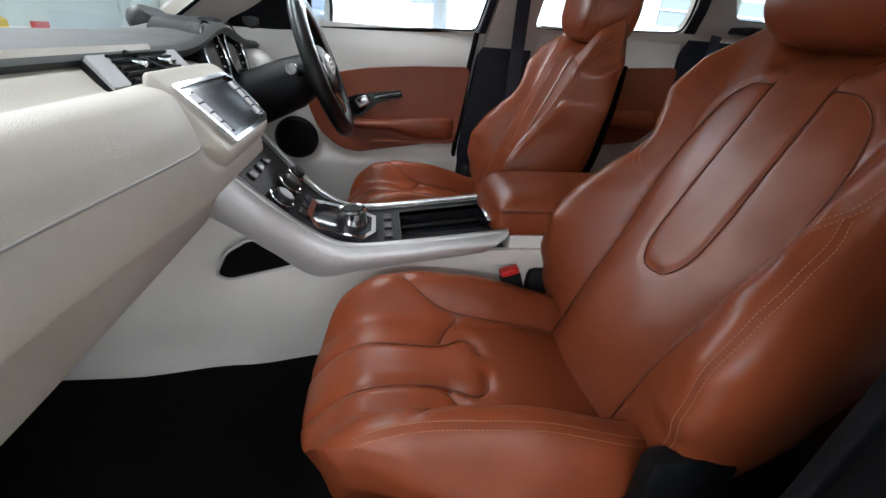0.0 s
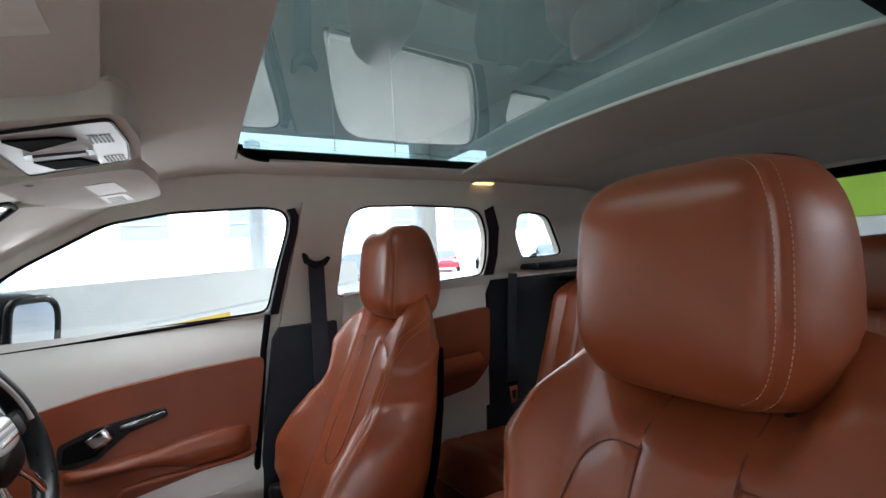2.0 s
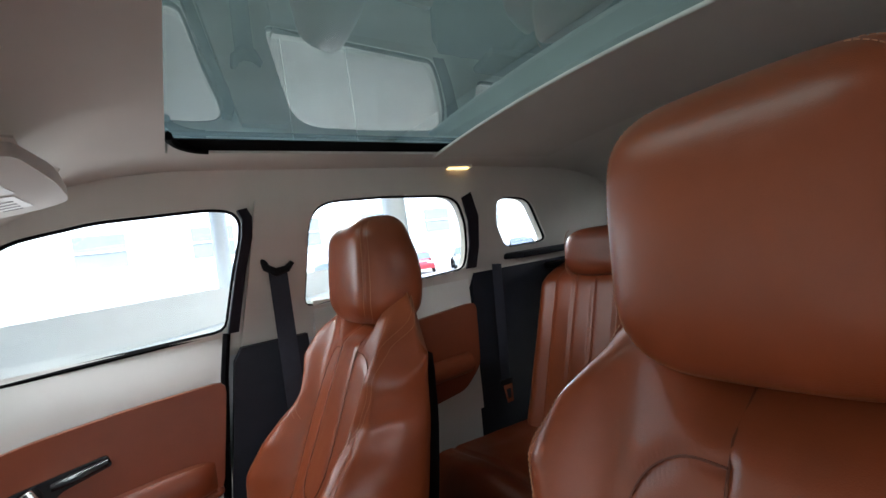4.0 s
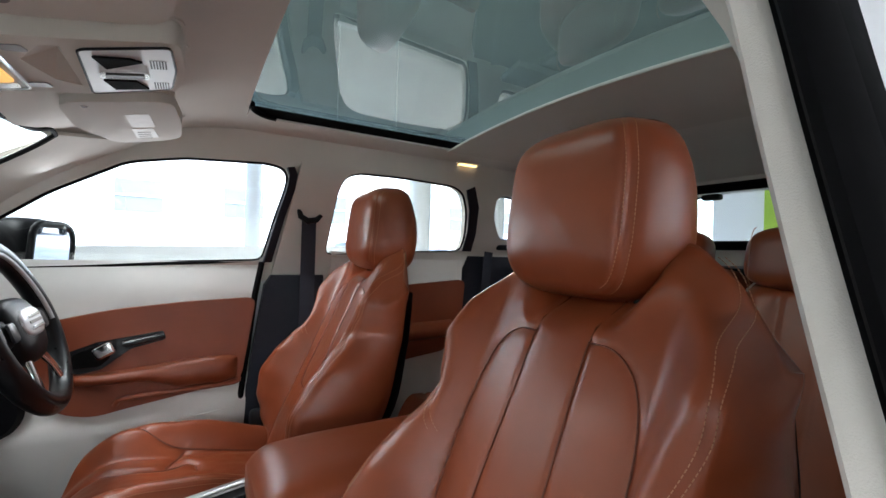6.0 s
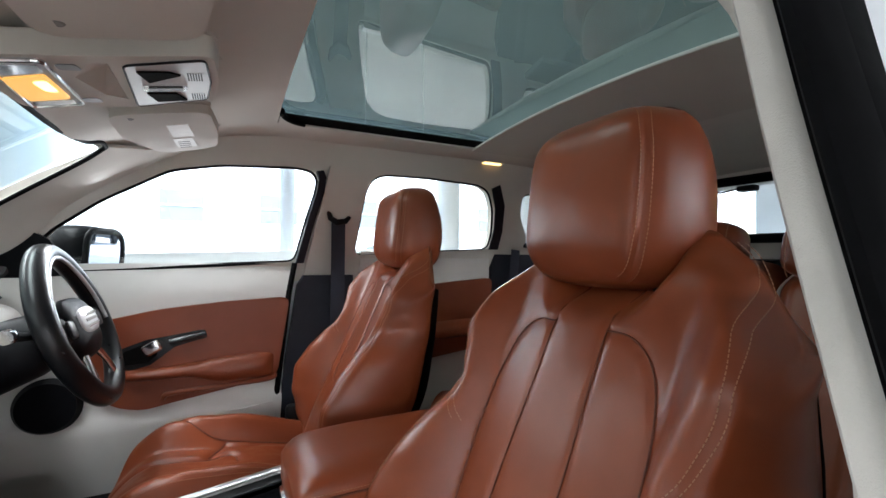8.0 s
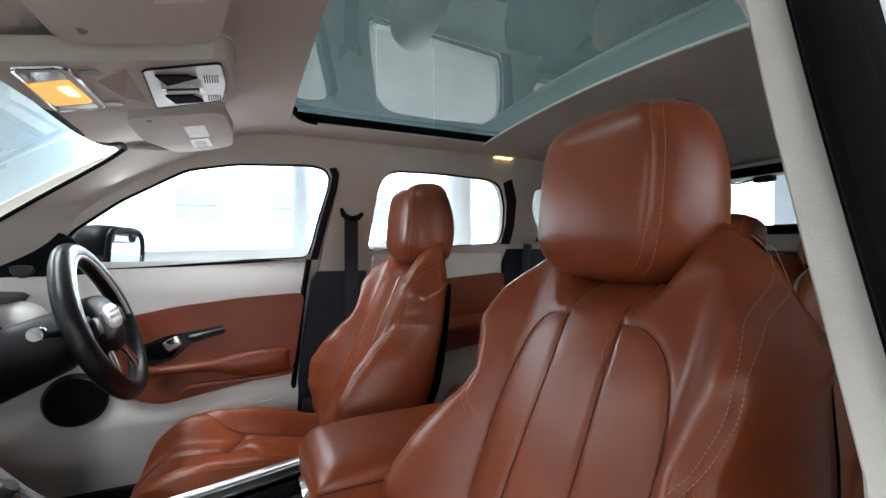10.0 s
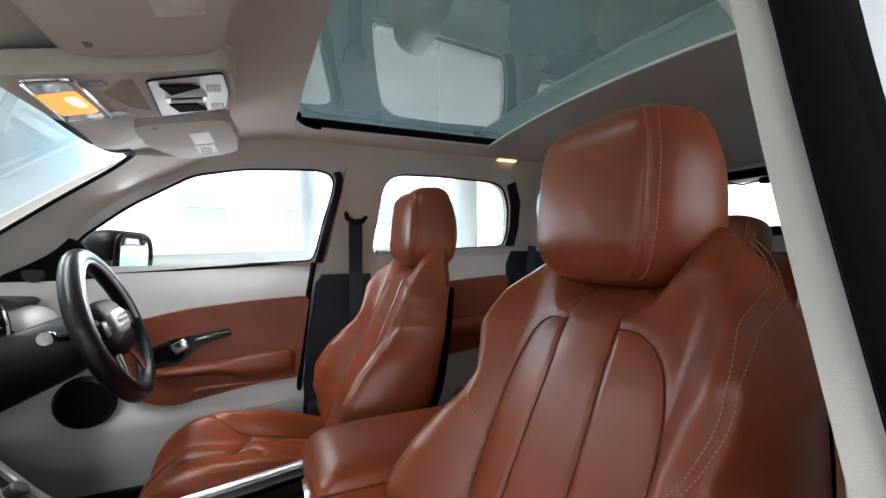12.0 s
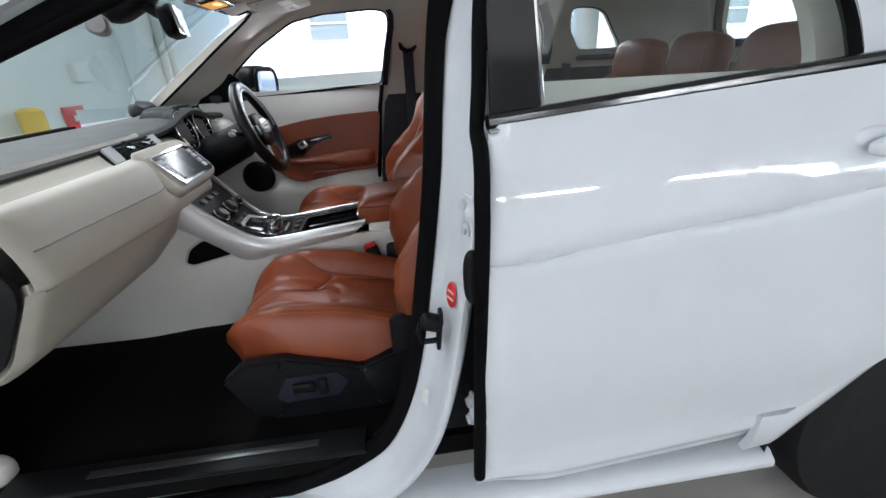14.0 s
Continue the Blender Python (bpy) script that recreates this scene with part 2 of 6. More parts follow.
def lathe(profile, n=32, axis=None, at=(0, 0, 0)):
    """A turned body: profile of (radius, height), about z, then moved by the matrix axis."""
    bm = grid(lambda u, v: (0, 0, 0), 1, 1)
    bm.clear()
    rows = []
    for r, h in profile:
        rows.append([bm.verts.new((r * math.cos(k / n * math.tau), r * math.sin(k / n * math.tau), h)) for k in range(n)])
    for a, b in zip(rows, rows[1:]):
        for k in range(n):
            bm.faces.new((a[k], a[(k + 1) % n], b[(k + 1) % n], b[k]))
    if profile[0][0] > 1e-5:
        bm.faces.new(rows[0][::-1])
    if profile[-1][0] > 1e-5:
        bm.faces.new(rows[-1])
    bmesh.ops.remove_doubles(bm, verts=bm.verts[:], dist=1e-6)
    if axis is not None:
        turned(bm, axis)
    return bm


def smoothstep(a, b, x):
    t = min(1, max(0, (x - a) / (b - a)))
    return t * t * (3 - 2 * t)


def bump(x, c, w):
    return math.exp(-((x - c) / w) ** 2)


def dashes(points, step=0.0056, gap=0.35, r=0.00055):
    """A row of stitches along a line, each a short thread."""
    bm = bmesh.new()
    p = [Vector(q) for q in points]
    dist, run = [0.0], 0.0
    for a, b in zip(p, p[1:]):
        run += (b - a).length
        dist.append(run)

    def at(s):
        for i in range(len(p) - 1):
            if dist[i + 1] >= s:
                t = (s - dist[i]) / max(1e-9, dist[i + 1] - dist[i])
                return p[i].lerp(p[i + 1], t)
        return p[-1]
    s = 0.0
    while s < run - step:
        tube([at(s), at(s + step * (1 - gap))], r, 4, bm=bm)
        s += step
    return bm


def superbox(w, d, h, e=3.2, n=40, m=28, top=0.9, dent=None):
    """A soft block: half sizes d (x), w (y), h (z)."""
    bm = bmesh.new()

    def pw(c, k):
        return math.copysign(abs(c) ** k, c)
    rows = []
    for j in range(1, m):
        ph = -math.pi / 2 + math.pi * j / m
        c, s = pw(math.cos(ph), 2 / e), pw(math.sin(ph), 2 / e)
        t = 1 + (top - 1) * (s + 1) / 2
        rows.append([bm.verts.new((d * c * pw(math.cos(k / n * math.tau), 2 / e), w * t * c * pw(math.sin(k / n * math.tau), 2 / e), h * s)) for k in range(n)])
    for a, b in zip(rows, rows[1:]):
        for k in range(n):
            bm.faces.new((a[k], a[(k + 1) % n], b[(k + 1) % n], b[k]))
    bm.faces.new(rows[0][::-1])
    bm.faces.new(rows[-1])
    return bm


# ==== the car's shell ====
ROOF_Z = 1.562


def side_y(z):
    """The side glass and pillar trims lean inwards above the belt line (driver's side)."""
    return 0.857 - 0.47 * (z - 1.122)


FRONT_WIN = [(-0.50, 1.105), (-0.41, 1.225), (-0.28, 1.320), (-0.10, 1.420), (0.04, 1.447), (0.27, 1.460), (0.322, 1.452), (0.342, 1.425), (0.338, 1.380), (0.315, 1.29), (0.285, 1.135)]
REAR_WIN = [(0.50, 1.160), (0.515, 1.40), (0.535, 1.445), (0.58, 1.463), (0.76, 1.466), (0.99, 1.458), (1.045, 1.435), (1.09, 1.36), (1.115, 1.26), (1.112, 1.190)]
QUARTER_WIN = [(1.305, 1.247), (1.232, 1.345), (1.220, 1.415), (1.232, 1.434), (1.26, 1.440), (1.35, 1.434), (1.40, 1.414), (1.53, 1.265), (1.515, 1.250)]
OUTLINE = [(-0.90, 1.06), (-0.80, 1.135), (-0.60, 1.265), (-0.42, 1.375), (-0.245, 1.468), (-0.10, 1.515), (0.20, 1.545), (1.10, 1.545), (1.50, 1.535), (1.80, 1.50), (1.95, 1.44), (2.03, 1.30), (2.03, 1.06)]


def round_line(pts, n=5):
    return [(q.x, q.y) for q in spline([(a, b, 0) for a, b in pts], n, True)]


def soften(pts, r=0.02):
    """The outline with its corners cut round."""
    out = []
    m = len(pts)
    for i in range(m):
        p, a, b = Vector(pts[i]), Vector(pts[i - 1]), Vector(pts[(i + 1) % m])
        ra = min(r, (a - p).length * 0.45)
        rb = min(r, (b - p).length * 0.45)
        q0, q1 = p + (a - p).normalized() * ra, p + (b - p).normalized() * rb
        for k in range(4):
            t = k / 3
            q = q0.lerp(p, t).lerp(p.lerp(q1, t), t)
            out.append((q.x, q.y))
    return out


WF, WR, WQ = soften(FRONT_WIN, 0.03), soften(REAR_WIN, 0.03), soften(QUARTER_WIN, 0.03)


def far_place(a, b, d):
    return Vector((a, side_y(b) + d, b))


def near_place(a, b, d):
    return Vector((a, other(side_y(b) + d), b))


# driver's side upper frame
far = thing("body_side_upper", (0.3, 0.80, 1.12), "cream pillar and roof-rail trim with window openings", "car body", kind="structure")
part("pillar_trim", plate(OUTLINE, [WF, WR, WQ], far_place, 0.05), HEADLINER, far, "cream pillar and rail trim", smooth=20)
for nm, line in (("window_seal", WF), ("window_seal", WR), ("window_seal", WQ)):
    w = tube([far_place(a, b, 0.012) for a, b in line], 0.007 if line is WF else 0.006, 8, True, flat=1.0)
    part(nm, w, RUBBER, far, "black rubber window seal")
for nm, line, mat in (("front_window", WF, CLEAR), ("rear_window", WR, CLEAR), ("quarter_window", WQ, CLEAR)):
    bm = plate(line, [], lambda a, b, d: far_place(a, b, 0.03 + d), 0.004)
    ob = part(nm, bm, mat, far, "clear side window glass")
    ob.visible_shadow = False


part("pillar_band", plate([(0.285, 1.13), (0.315, 1.29), (0.336, 1.38), (0.340, 1.425), (0.330, 1.448), (0.352, 1.452), (0.364, 1.43), (0.362, 1.38), (0.340, 1.29), (0.312, 1.13)], [], lambda a, b, d: far_place(a, b, -0.024 + d), 0.030), NAVY, far, "dark band at the rear edge of the front window")
part("pillar_strip", plate([(1.112, 1.19), (1.112, 1.28), (1.092, 1.365), (1.050, 1.445), (1.085, 1.462), (1.135, 1.38), (1.158, 1.27), (1.160, 1.19)], [], lambda a, b, d: far_place(a, b, -0.006 + d), 0.006), NAVY, far, "dark rear pillar strip")
# roof lining
def lining_z(x, y):
    q = abs(y - YC) / 0.70
    z = 1.585 - 0.055 * q ** 2.4
    z -= 0.17 * max(0.0, (0.17 - x) / 0.43) ** 1.5 * (1 - 0.35 * smoothstep(0.30, 0.60, abs(y - YC)))
    z -= 0.10 * max(0.0, (x - 1.35) / 0.6) ** 2
    return z


GX0, GX1, GY = 0.195, 1.325, 0.512
bm = bmesh.new()
xs = [-0.25 + 0.044 * i for i in range(11)] + [GX0 + (GX1 - GX0) * i / 20 for i in range(1, 21)] + [1.36, 1.42, 1.5, 1.6, 1.7, 1.8, 1.9]
ys = [YC - 0.715 + (0.715 - GY) * i / 6 for i in range(6)] + [YC - GY + 2 * GY * i / 24 for i in range(25)] + [YC + GY + (0.715 - GY) * i / 6 for i in range(1, 7)]
vv = [[bm.verts.new((x, y, lining_z(x, y))) for y in ys] for x in xs]
for i in range(len(xs) - 1):
    for j in range(len(ys) - 1):
        xm, ym = (xs[i] + xs[i + 1]) / 2, (ys[j] + ys[j + 1]) / 2
        if GX0 < xm < GX1 and abs(ym - YC) < GY:
            continue
        bm.faces.new((vv[i][j], vv[i + 1][j], vv[i + 1][j + 1], vv[i][j + 1]))
bmesh.ops.delete(bm, geom=[v for v in bm.verts if not v.link_faces], context="VERTS")
# the opening's corners are round
CORNERS = []
for cx, sx in ((GX0, 1), (GX1, -1)):
    for cy, sy in ((YC - GY, 1), (YC + GY, -1)):
        arc = [(cx + sx * 0.075 * (1 - math.sin(a)), cy + sy * 0.075 * (1 - math.cos(a))) for a in [math.pi / 2 * k / 8 for k in range(9)]]
        CORNERS.append((arc, (cx - sx * 0.002, cy - sy * 0.002)))
lining = part("ceiling_lining", thick(bm, 0.03), HEADLINER, None, smooth=60)
tagged(lining, "beige cloth roof lining round a glass panel", "ceiling", kind="structure")
roof = thing("panoramic_roof", (0.7, YC, 1.58), "fixed teal-tinted glass roof panel with black border", "roof", kind="structure")
def rim_strip(u, v):
    # along the near side, round the rear and back along the far side
    k = u * 3
    w = 0.036 * v
    if k <= 1:
        x, y = GX0 + (GX1 - GX0) * k, YC - GY + w
    elif k <= 2:
        x, y = GX1 - w, YC - GY + 2 * GY * (k - 1)
    else:
        x, y = GX1 - (GX1 - GX0) * (k - 2), YC + GY - w
    x = min(x, GX1 - w)
    y = min(max(y, YC - GY + w), YC + GY - w)
    return (x, y, lining_z(x, y) + 0.006 + 0.008 * v)


part("border", thick(grid(rim_strip, 90, 4), 0.004), RUBBER, roof, "black glass roof border", smooth=60)
for arc, tip in CORNERS:
    part("corner_fillet", thick(grid(lambda u, v: (*(arc[round(u * 8)][k] * (1 - v) + tip[k] * v for k in (0, 1)), lining_z(*arc[round(u * 8)]) * (1 - v) + lining_z(*tip) * v - 0.001), 8, 1), 0.004), HEADLINER, roof, "beige rounded lining corner")
    part("border", tube([(x, y, lining_z(x, y) + 0.006) for x, y in arc], 0.009, 8), RUBBER, roof, "black glass roof border")
part("pane", grid(lambda u, v: (GX0 - 0.06 + (GX1 - GX0 + 0.12) * u, YC + (GY + 0.06) * (2 * v - 1), 1.612 - 0.035 * (2 * v - 1) ** 2), 12, 16), ROOFGLASS, roof, "teal-tinted roof glass", smooth=80)
# the cloth blind, drawn a part of the way forwards
BLIND_X = 0.86
bm = grid(lambda u, v: (BLIND_X + (GX1 + 0.02 - BLIND_X) * u, YC + (GY - 0.004) * (2 * v - 1), 1.580 - 0.030 * (2 * v - 1) ** 2), 8, 14)
blind = part("roof_blind", thick(bm, 0.004), BLIND, None, smooth=80)
tagged(blind, "beige cloth roof blind drawn partly forwards", "blind")
part("front_rail", tube([(BLIND_X, YC + (GY - 0.006) * (i / 7 - 1), 1.579 - 0.030 * (i / 7 - 1) ** 2) for i in range(15)], 0.004, 8), BLIND, blind, "cloth-covered front rail")
# outer roof skin closes the car above the lining
bm = grid(lambda u, v: (-0.28 + 0.42 * u, YC + 0.66 * (2 * v - 1), lining_z(-0.28 + 0.42 * u, YC + 0.60 * (2 * v - 1)) + 0.045), 8, 12)
part("roof_skin", bm, PAINT, roof, "white roof skin", smooth=80)
part("roof_skin", grid(lambda u, v: (1.345 + 0.75 * u, YC + 0.66 * (2 * v - 1), lining_z(1.345 + 0.75 * u, YC + 0.60 * (2 * v - 1)) + 0.045), 8, 12), PAINT, roof, smooth=80)

# windscreen and rear window
bm = grid(lambda u, v: (-0.93 + 0.67 * u - 0.10 * math.sin(math.pi * v) * (1 - 0.4 * u), YC + (2 * v - 1) * (0.82 - 0.16 * u), 1.05 + 0.425 * u ** 0.95), 14, 20)
ws = part("windscreen", bm, SHIELD, None, smooth=80)
tagged(ws, "lightly tinted laminated windscreen", "window", kind="structure")
ws.visible_shadow = False
PILLAR_IN = spline([(-0.82, 0.775, 1.05), (-0.60, 0.715, 1.195), (-0.425, 0.66, 1.312), (-0.285, 0.615, 1.402), (-0.225, 0.575, 1.440)], 6)
PILLAR_OUT = spline([(-0.74, side_y(1.05) - 0.014, 1.05), (-0.485, side_y(1.165) - 0.014, 1.165), (-0.355, side_y(1.292) - 0.014, 1.292), (-0.21, side_y(1.388) - 0.014, 1.388), (-0.06, side_y(1.468) - 0.014, 1.468)], 6)
part("screen_pillar_trim", backed(grid(lambda u, v: PILLAR_IN[round(u * 24)].lerp(PILLAR_OUT[round(u * 24)], v), 24, 8), 0.01, (0, -1, 0)), HEADLINER, far, "cream windscreen pillar trim", smooth=70)
part("screen_band", tube(PILLAR_IN + spline([(-0.225, 0.575, 1.440), (-0.228, 0.535, 1.444), (-0.246, 0.47, lining_z(-0.25, 0.47) + 0.002), (-0.252, 0.30, lining_z(-0.25, 0.30) + 0.002), (-0.252, YC, lining_z(-0.25, YC) + 0.002)], 6)[1:], 0.0055, 8), RUBBER, far, "black windscreen edge band")
tail = thing("tailgate", (2.1, YC, 1.2), "tailgate with a dark-framed rear window", "tailgate", kind="structure")


def tail_place(a, b, d):
    return Vector((2.02 - 0.55 * (b - 1.25) + d, YC + a, b))


TW = soften([(-0.60, 1.245), (0.60, 1.245), (0.66, 1.30), (0.55, 1.475), (-0.55, 1.475), (-0.66, 1.30)], 0.05)
part("tailgate_trim", plate([(-0.70, 0.55), (0.70, 0.55), (0.72, 1.25), (0.60, 1.54), (-0.60, 1.54), (-0.72, 1.25)], [TW], tail_place, 0.05), HEADLINER, tail, smooth=20)
part("window_seal", tube([tail_place(a, b, 0) for a, b in TW], 0.02, 8, True), RUBBER, tail)
part("rear_glass", plate(TW, [], lambda a, b, d: tail_place(a, b, 0.02 + d), 0.004), CLEAR, tail).visible_shadow = False
part("parcel_shelf", box(1.50, 2.0, YC - 0.76, YC + 0.76, 1.13, 1.16, 0.01), BLACK, tail, "black load cover")
wiper = thing("rear_wiper_motor", (1.90, YC + 0.13, 1.44), "black wiper motor at the rear window", "wiper")
part("motor", box(1.87, 1.91, YC + 0.08, YC + 0.15, 1.425, 1.45, 0.008), BLACK, wiper)
part("cable", tube([(1.89, YC + 0.15, 1.44), (1.89, YC + 0.22, 1.432), (1.90, YC + 0.28, 1.45)], 0.004, 6), BLACK, wiper)

# driver's door panel
door = thing("driver_door", (-0.1, 0.83, 0.7), "driver's door with cream upper, tan leather insert and pocket", "car door")


def dpanel(u, v):
    x = -0.62 + 0.845 * u + 0.045 * v * u
    z = 0.42 + 0.71 * v
    y = 0.845 - 0.012 * math.sin(v * math.pi) - 0.028 * smoothstep(0.38, 0.30, v) + 0.015 * smoothstep(0.85, 1.0, v)
    return (x, y, z)


part("panel", thick(grid(dpanel, 30, 30), 0.03), CREAM, door, smooth=70)
INS = soften([(-0.33, 0.93), (-0.285, 0.955), (-0.13, 0.985), (0.05, 1.002), (0.262, 1.012), (0.222, 0.735), (-0.10, 0.685), (-0.17, 0.672), (-0.24, 0.69), (-0.31, 0.75), (-0.35, 0.85)], 0.03)


def ins_place(a, b, d):
    return Vector((a, 0.822 - d, b))


bm = plate(INS, [], ins_place, 0.022)
bmesh.ops.bevel(bm, geom=[e for e in bm.edges if e.calc_face_angle(0) > 0.5], offset=0.005, segments=2, affect="EDGES")
part("insert", bm, TAN_DOOR, door, "tan leather door insert", smooth=50)


def arm_top(x):
    return 0.803 + 0.022 * smoothstep(-0.16, 0.16, x)


def door_arm(u, v):
    x = -0.225 + 0.435 * u
    low = 0.766 - 0.030 * smoothstep(-0.06, 0.06, x)
    end = 1 - abs(2 * u - 1) ** 10
    return (x, 0.801 - 0.036 * math.sin(math.pi * v) ** 0.4 * end, low + (arm_top(x) - low) * (0.5 + (v - 0.5) * (0.75 + 0.25 * end)))


part("armrest", grid(door_arm, 60, 24), TAN_DOOR, door, "tan leather armrest", smooth=80)
part("stitching", dashes([(-0.20 + 0.39 * k / 30, 0.776, arm_top(-0.20 + 0.39 * k / 30) - 0.002) for k in range(31)]), STITCH, door, "pale stitching thread")
part("pocket_lip", tube(spline([(-0.118, 0.800, 0.700), (-0.105, 0.792, 0.718), (-0.06, 0.790, 0.722), (0.08, 0.790, 0.726), (0.200, 0.790, 0.732), (0.214, 0.798, 0.745)], 5), 0.008, 10), TAN_DOOR, door, "tan pocket lip under the armrest")
bm = plate(soften([(-0.095, 0.603), (0.03, 0.628), (0.212, 0.650), (0.205, 0.45), (-0.115, 0.45)], 0.015), [], lambda a, b, d: Vector((a, 0.806 - d, b)), 0.008)
bmesh.ops.bevel(bm, geom=[e for e in bm.edges if e.calc_face_angle(0) > 0.5], offset=0.003, segments=2, affect="EDGES")
part("lower_panel", bm, CREAM, door, "cream lower door panel", smooth=50)
part("belt_strip", tube([(-0.52, 0.862, 1.10), (-0.2, 0.862, 1.112), (0.285, 0.858, 1.135)], 0.006, 6), RUBBER, door)
part("rear_edge", tube([(0.215, 0.835, 0.42), (0.226, 0.83, 0.68), (0.262, 0.835, 1.02), (0.283, 0.85, 1.13)], 0.010, 8), RUBBER, door)
hd = part("handle_bezel", plate(soften([(-0.236, 0.812), (-0.230, 0.868), (-0.165, 0.892), (-0.002, 0.916), (0.006, 0.890), (-0.085, 0.866), (-0.118, 0.840), (-0.150, 0.814), (-0.20, 0.803)], 0.008), [], lambda a, b, d: Vector((a, 0.801 - d, b)), 0.008), GLOSS, door, "gloss black handle bezel")
# no hollow is cut: a near-black sheet gives the cup its dark inside
part("cup", plate(soften([(-0.224, 0.820), (-0.220, 0.860), (-0.165, 0.880), (-0.130, 0.848), (-0.155, 0.822)], 0.008), [], lambda a, b, d: Vector((a, 0.7925 - d, b)), 0.001), CARPET, hd, "flat dark sheet in place of the handle cup's hollow")
part("lever", turned(superbox(0.010, 0.026, 0.019, 4.5, 28, 16, 1.0), pose(-0.146, 0.784, 0.868, 0, -28, 0)), CHROME, hd, "chrome door lever", smooth=80)
part("grip", tube([(-0.10, 0.784, 0.884), (-0.05, 0.780, 0.893), (0.0, 0.786, 0.902)], [0.009, 0.012, 0.009], 10, flat=0.7), GLOSS, hd)
part("speaker", lathe([(0.0, 0.02), (0.07, 0.018), (0.082, 0.0)], 40, pose(-0.40, 0.815, 0.715, 90, 0, 0)), BLACK, door, "round black speaker cover")

# rear door panel on the driver's side
rdoor = thing("rear_door", (0.8, 0.83, 0.7), "rear door with cream upper and tan leather insert", "car door")
part("panel", thick(grid(lambda u, v: (0.50 + 0.60 * u + 0.03 * v, 0.845 - 0.012 * math.sin(math.pi * v), 0.42 + 0.755 * v), 16, 20), 0.03), CREAM, rdoor, smooth=70)
RINS = soften([(0.50, 1.02), (1.12, 1.065), (1.10, 0.83), (1.02, 0.76), (0.50, 0.70)], 0.03)
part("insert", plate(RINS, [], ins_place, 0.02), TAN_DOOR, rdoor, "tan leather insert", smooth=40)
part("armrest", grid(lambda u, v: (0.52 + 0.53 * u, 0.800 - 0.035 * math.sin(math.pi * v) ** 0.6, 0.80 + 0.075 * v + 0.018 * u), 16, 12), TAN_DOOR, rdoor, smooth=80)
part("belt_strip", tube([(0.5, 0.855, 1.155), (1.11, 0.845, 1.188)], 0.006, 6), RUBBER, rdoor)

# B pillar, driver's side
bp = thing("door_pillar", (0.38, 0.80, 0.4), "cream upper and dark lower door pillar with belt guide", "pillar", kind="structure")
part("upper_trim", plate([(0.315, 1.075), (0.350, 1.30), (0.375, 1.47), (0.492, 1.47), (0.492, 1.20), (0.485, 1.085)], [], lambda a, b, d: Vector((a, side_y(b) - 0.018 + d, b)), 0.03), HEADLINER, bp, smooth=20)
part("lower_trim", plate([(0.232, 0.40), (0.24, 0.70), (0.29, 1.05), (0.312, 1.085), (0.495, 1.085), (0.52, 0.40)], [], lambda a, b, d: Vector((a, 0.822 + d, b)), 0.03), NAVY, bp, "blue-black lower pillar trim")
belt = thing("seat_belt", (0.42, 0.75, 1.28), "dark blue seat belt hanging from its pillar guide", "seat belt", "seat belts")
part("guide", tube([(0.385, 0.755, 1.322), (0.392, 0.752, 1.295), (0.415, 0.75, 1.280), (0.445, 0.75, 1.285), (0.462, 0.752, 1.302)], [0.010, 0.014, 0.016, 0.014, 0.009], 10, flat=0.7), BLACK, belt)
part("webbing", box(0.397, 0.447, 0.757, 0.7595, 0.60, 1.285), WEBBING, belt)

# floor
floor = box(-1.25, 1.85, YC - 0.80, YC + 0.80, 0.34, 0.395)
tagged(part("floor", floor, CARPET, None), "black carpeted car floor", "floor", kind="structure")
# ==== seats ====
def segment_distance(a, z, line):
    best = 9.0
    for (x0, y0), (x1, y1) in zip(line, line[1:]):
        dx, dy = x1 - x0, y1 - y0
        t = ((a - x0) * dx + (z - y0) * dy) / (dx * dx + dy * dy + 1e-12)
        t = 0.0 if t < 0 else 1.0 if t > 1 else t
        d = (a - x0 - t * dx) ** 2 + (z - y0 - t * dy) ** 2
        if d < best:
            best = d
    return math.sqrt(best)


def flat_spline(points, n=6):
    return [(q.x, q.y) for q in spline([(x, y, 0) for x, y in points], n)]


def both_sides(lines):
    return lines + [[(-a, z) for a, z in line] for line in lines]


# seams on the backrest, in (sideways, height)
BACK_SEAMS = both_sides([
    flat_spline([(0.046, 1.15), (0.048, 1.02), (0.053, 0.90), (0.050, 0.83), (0.030, 0.795), (0.0, 0.787)]),
    flat_spline([(0.047, 1.075), (0.085, 1.072), (0.118, 1.045), (0.137, 0.99), (0.142, 0.92), (0.138, 0.84), (0.126, 0.76), (0.118, 0.66), (0.118, 0.54)]),
])
BACK_EDGE = both_sides([
    flat_spline([(0.150, 1.186), (0.172, 1.168), (0.192, 1.135), (0.206, 1.10), (0.216, 1.065), (0.217, 1.035), (0.208, 1.00), (0.193, 0.965), (0.176, 0.930), (0.160, 0.905)]),
])
RIDGES = both_sides([
    [(0.196, 0.955), (0.214, 0.915), (0.228, 0.87), (0.238, 0.81), (0.240, 0.75), (0.235, 0.69), (0.220, 0.62)],
])


def table(rows, z):
    for (a, p), (b, q) in zip(rows, rows[1:]):
        if z <= b:
            t = max(0.0, (z - a) / (b - a))
            return p + (q - p) * (t * t * (3 - 2 * t) * 0.5 + t * 0.5)
    return rows[-1][1]


def back_half(z):
    return table([(0.46, 0.19), (0.56, 0.222), (0.66, 0.250), (0.74, 0.262), (0.80, 0.259), (0.88, 0.241), (0.93, 0.223), (0.965, 0.217), (1.0, 0.224), (1.05, 0.233), (1.10, 0.229), (1.15, 0.210), (1.19, 0.178), (1.22, 0.150)], z)


